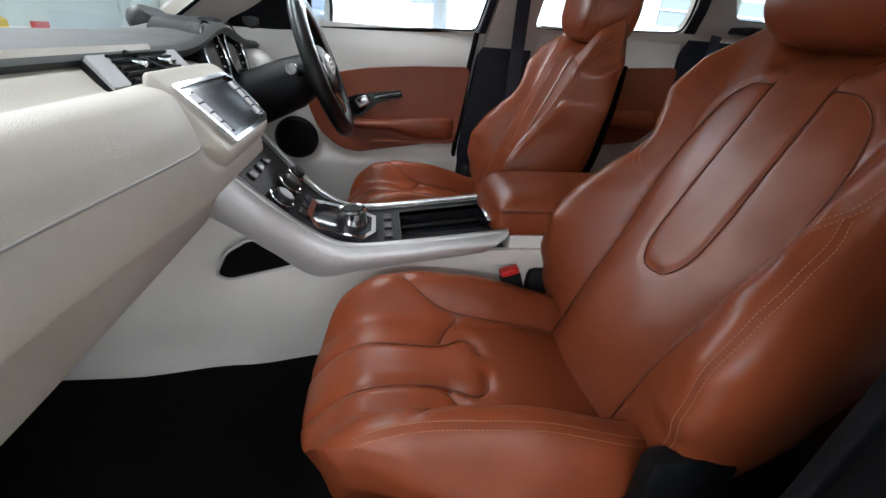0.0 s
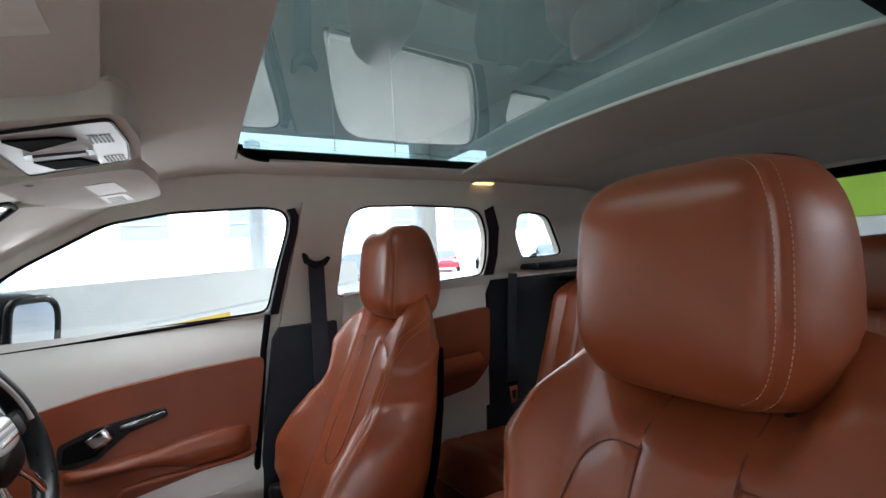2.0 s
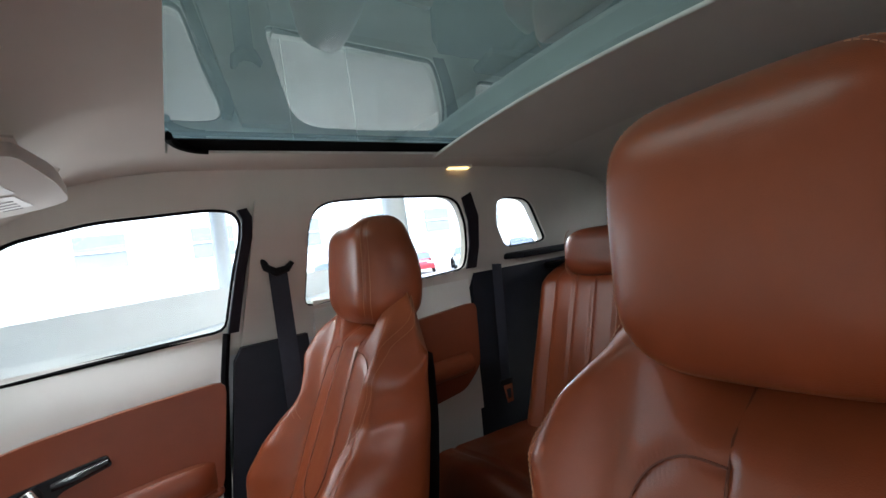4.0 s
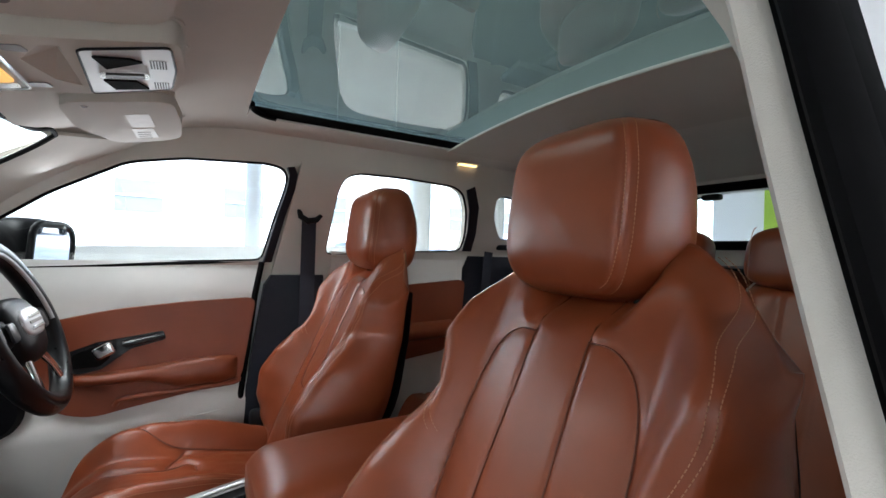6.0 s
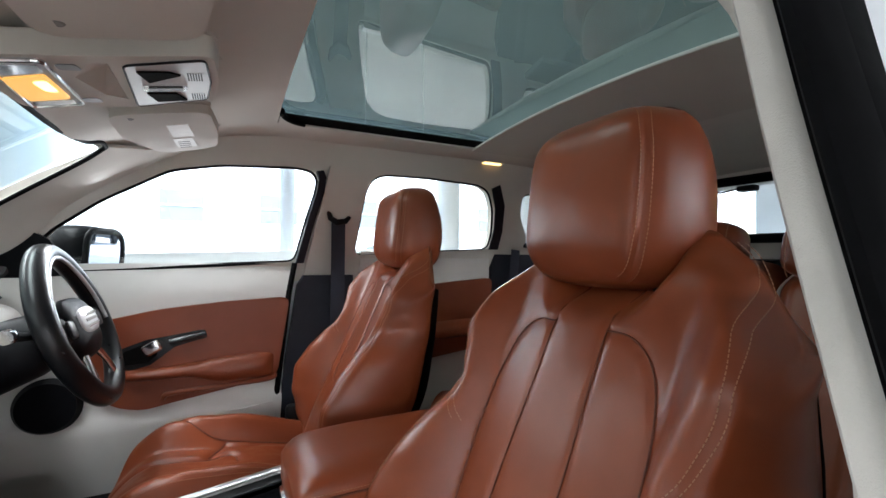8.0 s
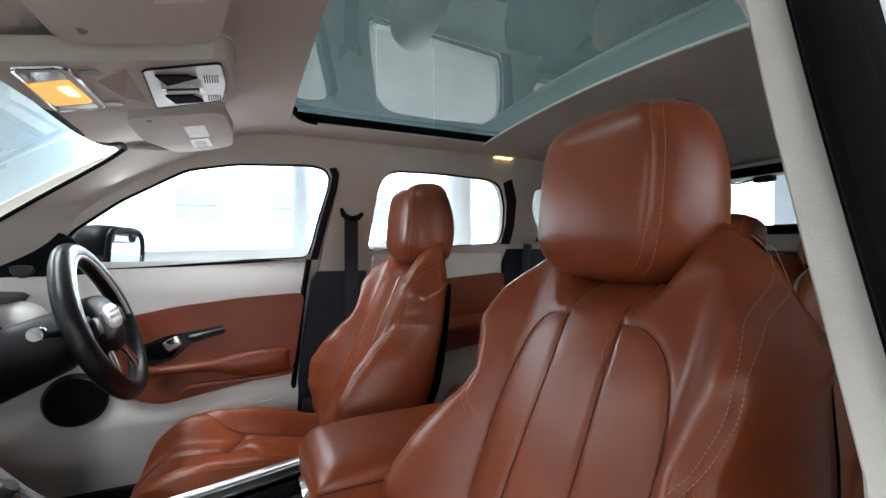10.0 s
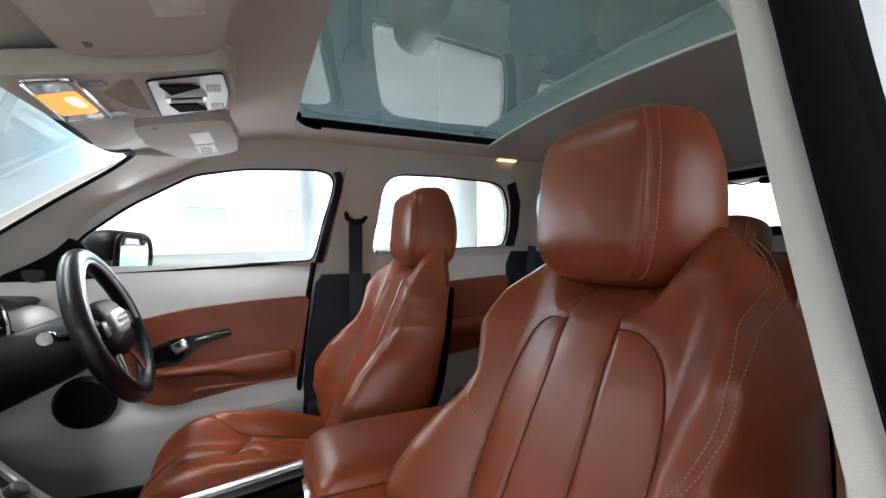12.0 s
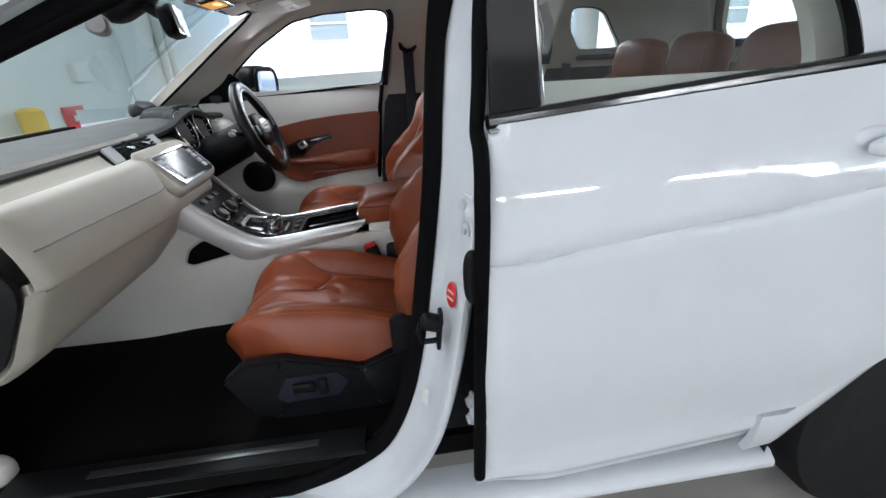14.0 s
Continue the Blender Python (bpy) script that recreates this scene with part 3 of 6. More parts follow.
def back_shell_half(z):
    return table([(0.46, 0.19), (0.56, 0.225), (0.66, 0.250), (0.80, 0.262), (0.95, 0.256), (1.05, 0.242), (1.12, 0.220), (1.17, 0.188), (1.22, 0.145)], z)


def back_edge(z):
    """How far the bolster's ridge stands forward."""
    return table([(0.50, -0.03), (0.57, -0.02), (0.66, 0.035), (0.72, 0.070), (0.79, 0.090), (0.85, 0.080), (0.90, 0.058), (0.94, 0.034), (0.968, 0.026), (1.0, 0.033), (1.05, 0.042), (1.10, 0.030), (1.15, 0.008), (1.21, -0.02)], z)


def back_swell(z):
    """The same without the notch, for the face between the seams."""
    return table([(0.50, -0.03), (0.57, -0.02), (0.66, 0.035), (0.72, 0.070), (0.79, 0.087), (0.85, 0.080), (0.90, 0.064), (0.95, 0.050), (1.0, 0.044), (1.05, 0.042), (1.10, 0.030), (1.15, 0.008), (1.21, -0.02)], z)


def back_line(z):
    return 0.372 + (z - 0.80) * 0.456


def back_front(a, z):
    """How far the backrest's face stands before its middle line."""
    s = abs(a)
    w = back_half(z)
    inner = 0.116 + 0.026 * smoothstep(0.66, 0.90, z)
    t = min(1.0, max(0.0, (s - inner) / (w - 0.030 - inner)))
    edge = back_swell(z) + (back_edge(z) - back_swell(z)) * t ** 4
    roll = smoothstep(0.97, 0.86, z)
    f = edge * ((0.40 * t + 0.60 * t * t * (3 - 2 * t)) * (1 - roll) + (1 - (1 - t) ** 1.9) * roll) * 1.12
    f += 0.010 * (1 - (s / 0.13) ** 2) * (s < 0.13)
    f += 0.016 * bump(z, 0.70, 0.10) * (1 - smoothstep(0.05, 0.16, s))
    edge = min(1.0, max(0.0, (s - (w - 0.036)) / 0.036))
    f -= 0.032 * (1 - math.sqrt(1 - edge * edge))
    return f


def back_rear(z, s):
    return back_line(z) + 0.048 + 0.062 * smoothstep(1.20, 0.92, z) + 0.045 * smoothstep(1.0, 0.76, z) + 0.02 * (1 - s * s)


def back_top(s):
    return 1.135 + 0.068 * smoothstep(0.25, 0.58, s) - 0.125 * max(0.0, (s - 0.60) / 0.40) ** 2.4


def front_seat_back():
    bm = bmesh.new()
    nf, ns, nb, nv = 104, 6, 14, 110
    rows = []
    for j in range(nv + 1):
        v = j / nv
        row = []
        for i in range(nf + 2 * ns + nb):
            side = rear = 0.0
            if i <= nf:
                u = -1 + 2 * i / nf
            elif i <= nf + ns:
                u, side = 1.0, (i - nf) / (ns + 1)
            elif i < nf + ns + nb:
                u, rear = 1 - 2 * (i - nf - ns) / nb, 1.0
            else:
                u, side = -1.0, 1 - (i - nf - ns - nb + 0.5) / (ns + 1)
            s = abs(u)
            top = back_top(s)
            z = 0.47 + (top - 0.47) * v
            a = back_half(min(z, 1.21)) * u
            roll = smoothstep(0.90, 1.0, v)
            xb = back_rear(z, s)
            if rear:
                x = xb
                a = back_shell_half(min(z, 1.21)) * u * 0.95
            else:
                g = 0.0
                for line in BACK_SEAMS:
                    d = segment_distance(a, z, line)
                    if d < 0.03:
                        g += 0.0030 * math.exp(-(d / 0.0026) ** 2) + 0.0013 * math.exp(-(d / 0.009) ** 2)
                for line in BACK_EDGE + RIDGES:
                    d = segment_distance(a, z, line)
                    if d < 0.02:
                        g += 0.0022 * math.exp(-(d / 0.0030) ** 2) + 0.0014 * math.exp(-(d / 0.010) ** 2)
                wr = 0.0009 * noise.noise((a * 14, z * 9, 1.3)) + 0.0005 * noise.noise((a * 45, z * 38, 4.1))
                x = back_line(z) - back_front(a, z) + g + wr
                x += (xb - x) * roll ** 2 * 0.75
                if side:
                    x += (xb - x) * side
                    a += (back_shell_half(min(z, 1.21)) * u * 0.95 - a) * side ** 1.2 + math.copysign(0.013 * math.sin(math.pi * side), u)
            row.append(bm.verts.new((x, a, z)))
        rows.append(row)
    n = len(rows[0])
    for p, q in zip(rows, rows[1:]):
        for i in range(n):
            bm.faces.new((p[i], p[(i + 1) % n], q[(i + 1) % n], q[i]))
    bm.faces.new(rows[0][::-1])
    bm.faces.new(rows[-1])
    return bm


def on_back(a, z, lift=0.0006):
    s = abs(a) / back_half(min(z, 1.21))
    v = (z - 0.47) / (back_top(s) - 0.47)
    x = back_line(z) - back_front(a, z)
    x += (back_rear(z, s) - x) * smoothstep(0.90, 1.0, v) ** 2 * 0.75
    return (x - lift, a, z)


HEAD_W, HEAD_H = 0.133, 0.126
# the headrest from the middle of its face round its edge to its back: (share of the outline, x)
HEAD_LINE = [(0.0, -0.084), (0.25, -0.0835), (0.5, -0.0820), (0.7, -0.0790), (0.82, -0.0755), (0.89, -0.0715), (0.930, -0.0680), (0.955, -0.0640), (0.968, -0.0610), (0.980, -0.0570), (0.992, -0.0495), (1.004, -0.036), (1.018, -0.012), (1.020, 0.015), (1.005, 0.040), (0.96, 0.060), (0.86, 0.074), (0.60, 0.082), (0.0, 0.085)]
# the same for its width: the side panels begin at the seams
HEAD_SIDE = [0.0, 0.24, 0.47, 0.635, 0.72, 0.765, 0.788, 0.803, 0.818, 0.840, 0.885, 0.940, 0.990, 1.000, 0.985, 0.945, 0.85, 0.60, 0.0]


def head_at(k, ang, lift=0.0):
    """A point of the headrest: k along HEAD_LINE (0 to 18), ang round its outline."""
    j = min(int(k), len(HEAD_LINE) - 2)
    f = k - j
    r = HEAD_LINE[j][0] + (HEAD_LINE[j + 1][0] - HEAD_LINE[j][0]) * f
    x = HEAD_LINE[j][1] + (HEAD_LINE[j + 1][1] - HEAD_LINE[j][1]) * f
    c, q = math.cos(ang), math.sin(ang)
    e = 2 / 4.4
    y, z = HEAD_W * math.copysign(abs(c) ** e, c), HEAD_H * math.copysign(abs(q) ** e, q)
    # the seam's groove runs down the two sides alone
    side = smoothstep(0.25, 0.55, abs(y) / HEAD_W)
    x += 0.0016 * bump(r, 0.962, 0.010) * side * (x < 0)
    y, z = y * (HEAD_SIDE[j] + (HEAD_SIDE[j + 1] - HEAD_SIDE[j]) * f), z * r
    h = z / HEAD_H
    if x < 0:
        x += 0.030 * max(0.0, h - 0.55) ** 2 / 0.2 + 0.022 * max(0.0, -h - 0.5) ** 2 / 0.25
    else:
        x *= 1 - 0.40 * smoothstep(-0.2, 1.0, h)
    y *= 1 - 0.05 * smoothstep(0.1, 1.0, h) - 0.03 * smoothstep(-0.3, -1.0, h)
    return Vector((x - lift * (x < 0), y, z))


def head_seam(side, k):
    """A line down one side of the headrest's face, from over its top to its foot."""
    return [head_at(k, radians(a) if side > 0 else radians(180 - a), 0.0006) for a in range(-62, 73, 3)]


def headrest_mesh():
    bm = bmesh.new()
    n, last = 120, len(HEAD_LINE) - 1
    ks = [i / 2 for i in range(1, 2 * last)]
    rows = [[bm.verts.new(head_at(k, i / n * math.tau)) for i in range(n)] for k in ks]
    for a, b in zip(rows, rows[1:]):
        for i in range(n):
            bm.faces.new((a[i], a[(i + 1) % n], b[(i + 1) % n], b[i]))
    for row, k in ((rows[0], 0), (rows[-1], last)):
        tip = bm.verts.new(head_at(k, 0))
        for i in range(n):
            bm.faces.new((tip, row[i], row[(i + 1) % n]))
    for v in bm.verts:
        v.co += Vector((1, 0.5, 0.5)) * (0.0014 * noise.noise(v.co * 16) + 0.0006 * noise.noise(v.co * 45))
    return bm


# seams on the cushion, in (forwards x, sideways)
CUSH_LINES = [
    [(-0.075, 0.205), (-0.050, 0.182), (-0.014, 0.152), (0.04, 0.132), (0.12, 0.124), (0.22, 0.120), (0.36, 0.115)],
    [(-0.215, 0.052), (-0.12, 0.056), (-0.05, 0.050), (0.020, 0.052), (0.064, 0.070), (0.088, 0.056), (0.094, 0.026)],
    [(0.022, 0.062), (0.036, 0.092), (0.050, 0.112), (0.062, 0.122)],
]
CUSH_SEAMS = [flat_spline(c) for c in CUSH_LINES] + [flat_spline([(x, -a) for x, a in c]) for c in CUSH_LINES]


def cushion_top(x, a):
    s = abs(a)
    z = 0.602 + 0.016 * bump(x, -0.08, 0.10) - 0.030 * smoothstep(0.05, 0.35, x)
    z += 0.072 * smoothstep(0.105, 0.170, s) * (0.45 + 0.55 * smoothstep(-0.22, 0.02, x)) * (1 - 0.35 * smoothstep(0.10, 0.30, x))
    z -= 0.090 * max(0.0, (s - 0.175) / 0.055) ** 2.2
    z -= 0.075 * max(0.0, (-0.09 - x) / 0.12) ** 2.2
    return z


def cushion_mesh():
    bm = bmesh.new()
    nx, na = 84, 84
    rows = []
    for i in range(nx + 1):
        u = i / nx
        row = []
        for j in range(na + 1):
            w = -1 + 2 * j / na
            half = 0.232 - 0.05 * max(0, 0.35 - u) ** 1.5 / 0.21
            a = half * w
            x0 = -0.208 + 0.055 * abs(w) ** 3
            x = x0 + (0.36 - x0) * u
            z = cushion_top(x, a)
            g = 0
            for line in CUSH_SEAMS:
                d = segment_distance(x, a, line)
                if d < 0.03:
                    g += 0.005 * math.exp(-(d / 0.0035) ** 2) + 0.006 * math.exp(-(d / 0.013) ** 2)
            z -= g * (1 - smoothstep(0.165, 0.19, abs(a)))
            z += 0.003 * noise.noise((x * 16, a * 16, 7.7)) + 0.0010 * noise.noise((x * 50, a * 50, 2.2))
            row.append(bm.verts.new((x, a, z)))
        rows.append(row)
    for p, q in zip(rows, rows[1:]):
        for j in range(na):
            bm.faces.new((p[j], q[j], q[j + 1], p[j + 1]))
    rim = [rows[i][0] for i in range(nx + 1)] + rows[-1][1:] + [rows[i][na] for i in range(nx - 1, -1, -1)] + rows[0][-2:0:-1]
    mid = [bm.verts.new((v.co.x + 0.02 * smoothstep(-0.02, -0.16, v.co.x), v.co.y, v.co.z - 0.045)) for v in rim]
    low = [bm.verts.new((v.co.x * 0.93 + 0.012, v.co.y * 0.95, 0.485)) for v in rim]
    n = len(rim)
    for p, q in ((rim, mid), (mid, low)):
        for i in range(n):
            bm.faces.new((p[i], p[(i + 1) % n], q[(i + 1) % n], q[i]))
    bm.faces.new(low)
    return bm


def front_seat(y, name, label, head_shift=0.0):
    s = thing(name, (0.06, y, 0.40), label, "car seat", "front seats")
    m = Matrix.Translation((0, y, 0))
    cush = part("cushion", turned(cushion_mesh(), m), TAN, s, smooth=80)
    for line in CUSH_SEAMS:
        part("seam", turned(tube([(x, a, cushion_top(x, a) - 0.0085) for x, a in line if x > -0.150 and abs(a) < 0.175], 0.0016, 5), m), PIPING, cush, "dark sewn seam")
    for q in (-1, 1):
        for sh in (0.188, 0.196):
            part("stitching", turned(dashes([(x, q * sh, cushion_top(x, q * sh) + 0.0012) for x in [-0.12 + 0.02 * i for i in range(22)]]), m), STITCH, cush, "pale stitching thread")
    back = part("backrest", turned(front_seat_back(), m), TAN, s, smooth=80)
    for line in RIDGES + BACK_EDGE:
        for shift in (-0.0038, 0.0038):
            pts = [on_back(a + math.copysign(1, a) * shift, z, -0.0006) for a, z in (line if line in BACK_EDGE else flat_spline(line, 4))]
            part("stitching", turned(dashes(pts), m), STITCH, back, "pale stitching thread")
    for line in BACK_SEAMS:
        part("seam", turned(tube([on_back(a, z, -0.0018) for a, z in line], 0.0012, 5), m), PIPING, back, "dark sewn seam")
    hm = pose(0.576, y + head_shift, 1.248, 0, 6, 0)
    head = part("headrest", turned(headrest_mesh(), hm), TAN, s, smooth=80)
    for side in (-1, 1):
        for k in (6.4, 9.4):
            part("stitching", turned(dashes(head_seam(side, k)), hm), STITCH, head, "pale stitching thread")
    for dy in (-0.06, 0.06):
        part("headrest_post", tube([(0.56, y + dy, 1.05), (0.575, y + dy, 1.16)], 0.007, 10), BLACK, s)
    # dark base, side trims and rails
    for side in (-1, 1):
        trim = plate([(-0.17, 0.53), (-0.12, 0.575), (-0.02, 0.582), (0.08, 0.555), (0.16, 0.53), (0.34, 0.60), (0.40, 0.56), (0.36, 0.44), (0.20, 0.40), (-0.06, 0.40), (-0.12, 0.43)], [],
                     lambda a, b, d: Vector((a, y + side * (0.222 + d), b)), 0.035)
        bmesh.ops.bevel(trim, geom=trim.edges[:], offset=0.006, segments=2, affect="EDGES")
        side_trim = part("side_trim", trim, BLACK, s, "black plastic seat side trim")
        if side < 0:
            part("switch_recess", plate([(-0.05, 0.475), (-0.02, 0.53), (0.10, 0.53), (0.125, 0.50), (0.10, 0.462), (-0.03, 0.455)], [], lambda a, b, d: Vector((a, y - 0.2575 - d, b)), 0.003), NAVY, side_trim)
            part("switch", box(-0.01, 0.045, y - 0.272, y - 0.258, 0.485, 0.512, 0.005), BLACK, side_trim)
            part("switch", box(0.055, 0.075, y - 0.272, y - 0.258, 0.475, 0.520, 0.005), BLACK, side_trim)
        part("rail", box(-0.14, 0.36, y + side * 0.19 - 0.02, y + side * 0.19 + 0.02, 0.395, 0.44, 0.006), BLACK, s)
    part("base", box(-0.10, 0.34, y - 0.19, y + 0.19, 0.43, 0.50, 0.02), BLACK, s)
    part("recliner_cover", box(0.24, 0.37, y - 0.256, y - 0.222, 0.50, 0.66, 0.015), BLACK, s)
    part("recliner_cover", box(0.24, 0.37, y + 0.222, y + 0.256, 0.50, 0.66, 0.015), BLACK, s)
    part("back_shell", grid(lambda u, v: (back_line(0.55 + 0.52 * v) + 0.062 + 0.062 * smoothstep(1.20, 0.92, 0.55 + 0.52 * v) + 0.045 * smoothstep(1.0, 0.76, 0.55 + 0.52 * v) + 0.024 * math.sin(math.pi * u), y + (2 * u - 1) * back_shell_half(0.55 + 0.52 * v) * 0.93, 0.55 + 0.52 * v), 16, 16), BLACK, s, "black plastic seat back shell")
    return s


PY, DY = -0.378, 0.470
front_seat(PY, "front_passenger_seat", "tan leather front passenger seat with stitched side bolsters", 0.027)
front_seat(DY, "front_driver_seat", "tan leather driver's seat behind the steering wheel")


def rear_seat():
    s = thing("rear_bench_seat", (1.3, YC, 0.40), "tan leather rear bench with three stitched backrests", "car seat")

    def cushion(u, v):
        y = YC - 0.71 + 1.42 * v
        x = 0.78 + 0.50 * u
        z = 0.615 + 0.02 * math.sin(v * math.pi * 3) ** 2 - 0.03 * u - 0.10 * max(0, 0.15 - u) ** 2 / 0.0225
        z -= 0.008 * sum(bump(v, c, 0.008) for c in (0.36, 0.64)) + 0.006 * sum(bump(u, c, 0.01) for c in (0.25,))
        z += 0.003 * noise.noise((x * 12, y * 12, 3))
        return (x, y, z)
    part("cushion", grid(cushion, 40, 110), TAN, s, smooth=80)
    part("cushion_front", thick(grid(lambda u, v: (0.778 + 0.03 * u * u, YC - 0.705 + 1.41 * v, cushion(0, v)[2] + 0.002 - 0.13 * u), 6, 60), 0.02), TAN, s, smooth=80)

    def back(y0, y1):
        w = (y1 - y0) / 2
        c = (y0 + y1) / 2

        def f(u, v):
            q = -1 + 2 * u
            y = c + w * q
            z = 0.60 + 0.56 * v
            x = 1.20 + 0.20 * v + 0.05 * abs(q) ** 6
            x -= 0.022 * smoothstep(0.55, 0.8, abs(q)) * (1 - abs(q) ** 8)
            x += 0.007 * sum(bump(q, k, 0.02) for k in (-0.55, -0.17, 0.17, 0.55))
            x += 0.10 * max(0, v - 0.88) ** 2 / 0.0144
            x += 0.002 * noise.noise((y * 12, z * 12, 5))
            return (x, y, z - 0.03 * abs(q) ** 5 * v)
        b = part("backrest", thick(grid(f, 60, 40), -0.09), TAN, s, smooth=80)
        return b
    back(YC + 0.215, YC + 0.70)
    back(YC - 0.205, YC + 0.205)
    back(YC - 0.70, YC - 0.215)
    for c, w in ((YC + 0.385, 0.160), (YC, 0.13), (YC - 0.385, 0.160)):
        m = pose(1.425, c, 1.190, 0, 10, 0)
        bm = superbox(w, 0.062, 0.085, 3.6, 48, 28, 0.95)
        h = part("headrest", turned(bm, m), TAN, s, smooth=80)
        for q in (-1, 1):
            line = [Vector((-0.062 * max(0.0, 1 - abs(k) ** 3.6) ** (1 / 3.6) * 0.98 - 0.001, q * w * 0.80, 0.085 * k)) for k in [i / 10 - 0.95 for i in range(20)]]
            part("stitching", turned(tube(line, 0.0012, 5), m), STITCH, h)
    return s


rear_seat()
# ==== dashboard and console ====
dash = thing("dashboard", (-0.6, YC, 0.8), "cream dashboard with a charcoal stitched top", "dashboard")
D0, D1 = YC - 0.77, YC + 0.77


def top_z(x, y):
    hood = 0.050 * bump(y, 0.455, 0.17) * smoothstep(-0.80, -0.58, x)
    return 1.046 + 0.012 * math.sin((x + 1.05) / 0.55 * math.pi) - 0.030 * max(0, (-0.85 - x) / 0.2) + hood


top = part("top", backed(grid(lambda u, v: (-1.05 + 0.548 * u, D0 + (D1 - D0) * v, top_z(-1.05 + 0.548 * u, D0 + (D1 - D0) * v) - 0.010 * smoothstep(0.97, 1.0, u)), 40, 70), 0.02, (0, 0, 1)), SLATE, dash, "charcoal stitched dashboard top", smooth=70)
for dx in (0.012, 0.020):
    part("stitching", dashes([(-0.505 - dx, D0 + 0.02 + 0.80 * i / 30, top_z(-0.505 - dx, D0 + 0.02 + 0.80 * i / 30) - 0.0015) for i in range(31)], 0.008), SLATE, top)
FACE = [(-0.507, 1.034), (-0.522, 1.026), (-0.502, 1.026), (-0.470, 1.006), (-0.455, 1.001), (-0.432, 1.009), (-0.402, 0.998), (-0.384, 0.970), (-0.370, 0.936), (-0.366, 0.926), (-0.357, 0.890), (-0.356, 0.866), (-0.362, 0.856), (-0.376, 0.852), (-0.384, 0.836), (-0.425, 0.762), (-0.458, 0.705), (-0.50, 0.668), (-0.56, 0.645), (-0.80, 0.58)]
FP = spline([(a, 0, b) for a, b in FACE], 6)


def face_f(u, v):
    q = FP[round(u * (len(FP) - 1))]
    y = D0 + (1.06) * v
    x, z = q.x, q.z
    # the pad draws back towards its ends and under the wheel
    x -= 0.012 * max(0, (D0 + 0.25 - y) / 0.25) ** 2 + 0.022 * max(0, (D0 + 0.03 - y) / 0.03) ** 2 + 0.12 * smoothstep(0.02, 0.12, y)
    x += (0.026 * smoothstep(-0.62, -0.27, y) - 0.020 * smoothstep(-0.30, -0.20, y) * smoothstep(0.885, 0.925, z)) * smoothstep(-0.46, -0.41, q.x)
    return (x, y, z)


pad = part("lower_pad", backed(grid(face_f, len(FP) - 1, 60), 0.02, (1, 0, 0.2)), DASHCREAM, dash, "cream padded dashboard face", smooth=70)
# grey colour puts in the soft shade of the seam groove and glovebox gap
part("seam", tube([face_f(8.5 / 19, 0.02 + 0.46 * i / 30) for i in range(31)], 0.0018, 6), PRINT, pad)
part("glovebox_gap", tube([face_f(13.2 / 19, 0.02 + 0.50 * i / 30) for i in range(31)], 0.0025, 6), PRINT, pad)
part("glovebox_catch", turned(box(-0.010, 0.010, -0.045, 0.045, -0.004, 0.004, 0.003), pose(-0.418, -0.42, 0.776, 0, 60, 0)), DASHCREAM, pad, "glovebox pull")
part("end_cover", plate(soften([(-0.80, 1.03), (-0.56, 1.0), (-0.448, 0.940), (-0.408, 0.885), (-0.415, 0.84), (-0.50, 0.70), (-0.80, 0.60)], 0.03), [], lambda a, b, d: Vector((a, D0 - 0.004 - d, b)), 0.012), BLACK, dash, "black dashboard end cover")


def quad_plate(pts, place, d, r=0.008):
    return plate(soften(pts, r), [], place, d)


# centre vents, on the sloping shelf above the screen
def vent_place(a, b, d):
    a = -0.503 + (a + 0.512) * 0.60
    return Vector((a, b, 1.036 - 0.70 * (a + 0.503))) + Vector((0.573, 0, 0.819)) * (d - 0.006)


vents = part("air_vent", quad_plate([(-0.512, -0.225), (-0.520, 0.075), (-0.432, 0.010), (-0.418, -0.262)], vent_place, 0.010), BLACK, dash, "black slatted centre air vents")
for p, q in ((-0.235, -0.195), (0.012, 0.050)):
    part("vent_frame", quad_plate([(-0.508, p + 0.012), (-0.508, q + 0.025), (-0.424, q - 0.020), (-0.424, p - 0.025)], lambda a, b, d: vent_place(a, b, 0.010 + d), 0.006, 0.006), SILVER, vents, "silver vent cheek")
for k in range(5):
    x = -0.500 + 0.017 * k
    part("slat", tube([vent_place(x, -0.180 - 0.02 * k / 4, 0.017), vent_place(x, 0.020 - 0.030 * k / 4, 0.017)], 0.0045, 6, flat=0.5), BLACK, vents)
for y in (-0.135, -0.045):
    part("slider", turned(box(-0.012, 0.012, -0.007, 0.007, 0, 0.010, 0.003), Matrix.Translation(vent_place(-0.462, y, 0.017))), CHROME, vents, "small chrome slider")
part("divider", turned(box(-0.040, 0.040, -0.005, 0.005, 0, 0.012, 0.003), Matrix.Translation(vent_place(-0.468, -0.090, 0.010)) @ pose(0, 0, 0, 0, 22, 0)), BLACK, vents)

# screen pod
POD = [(-0.428, 1.012), (-0.405, 1.013), (-0.340, 0.936), (-0.322, 0.912), (-0.330, 0.890), (-0.375, 0.862), (-0.42, 0.88)]
pp = spline([(a, 0, b) for a, b in POD], 6, True)


def pod_f(u, v):
    q = pp[round(u * len(pp)) % len(pp)]
    w = 2 * v - 1
    k = max(0.0, 1 - max(w, 0.0) ** 4) ** 0.25
    k *= 1 - 1.2 * smoothstep(-0.72, -1.0, w)
    c = Vector((-0.400, 0, 0.945))
    return (c.x + (q.x - c.x) * (0.45 + 0.55 * k), -0.085 + 0.182 * w, c.z + (q.z - c.z) * (0.45 + 0.55 * k))


pod = grid(pod_f, len(pp), 48, close_u=True)
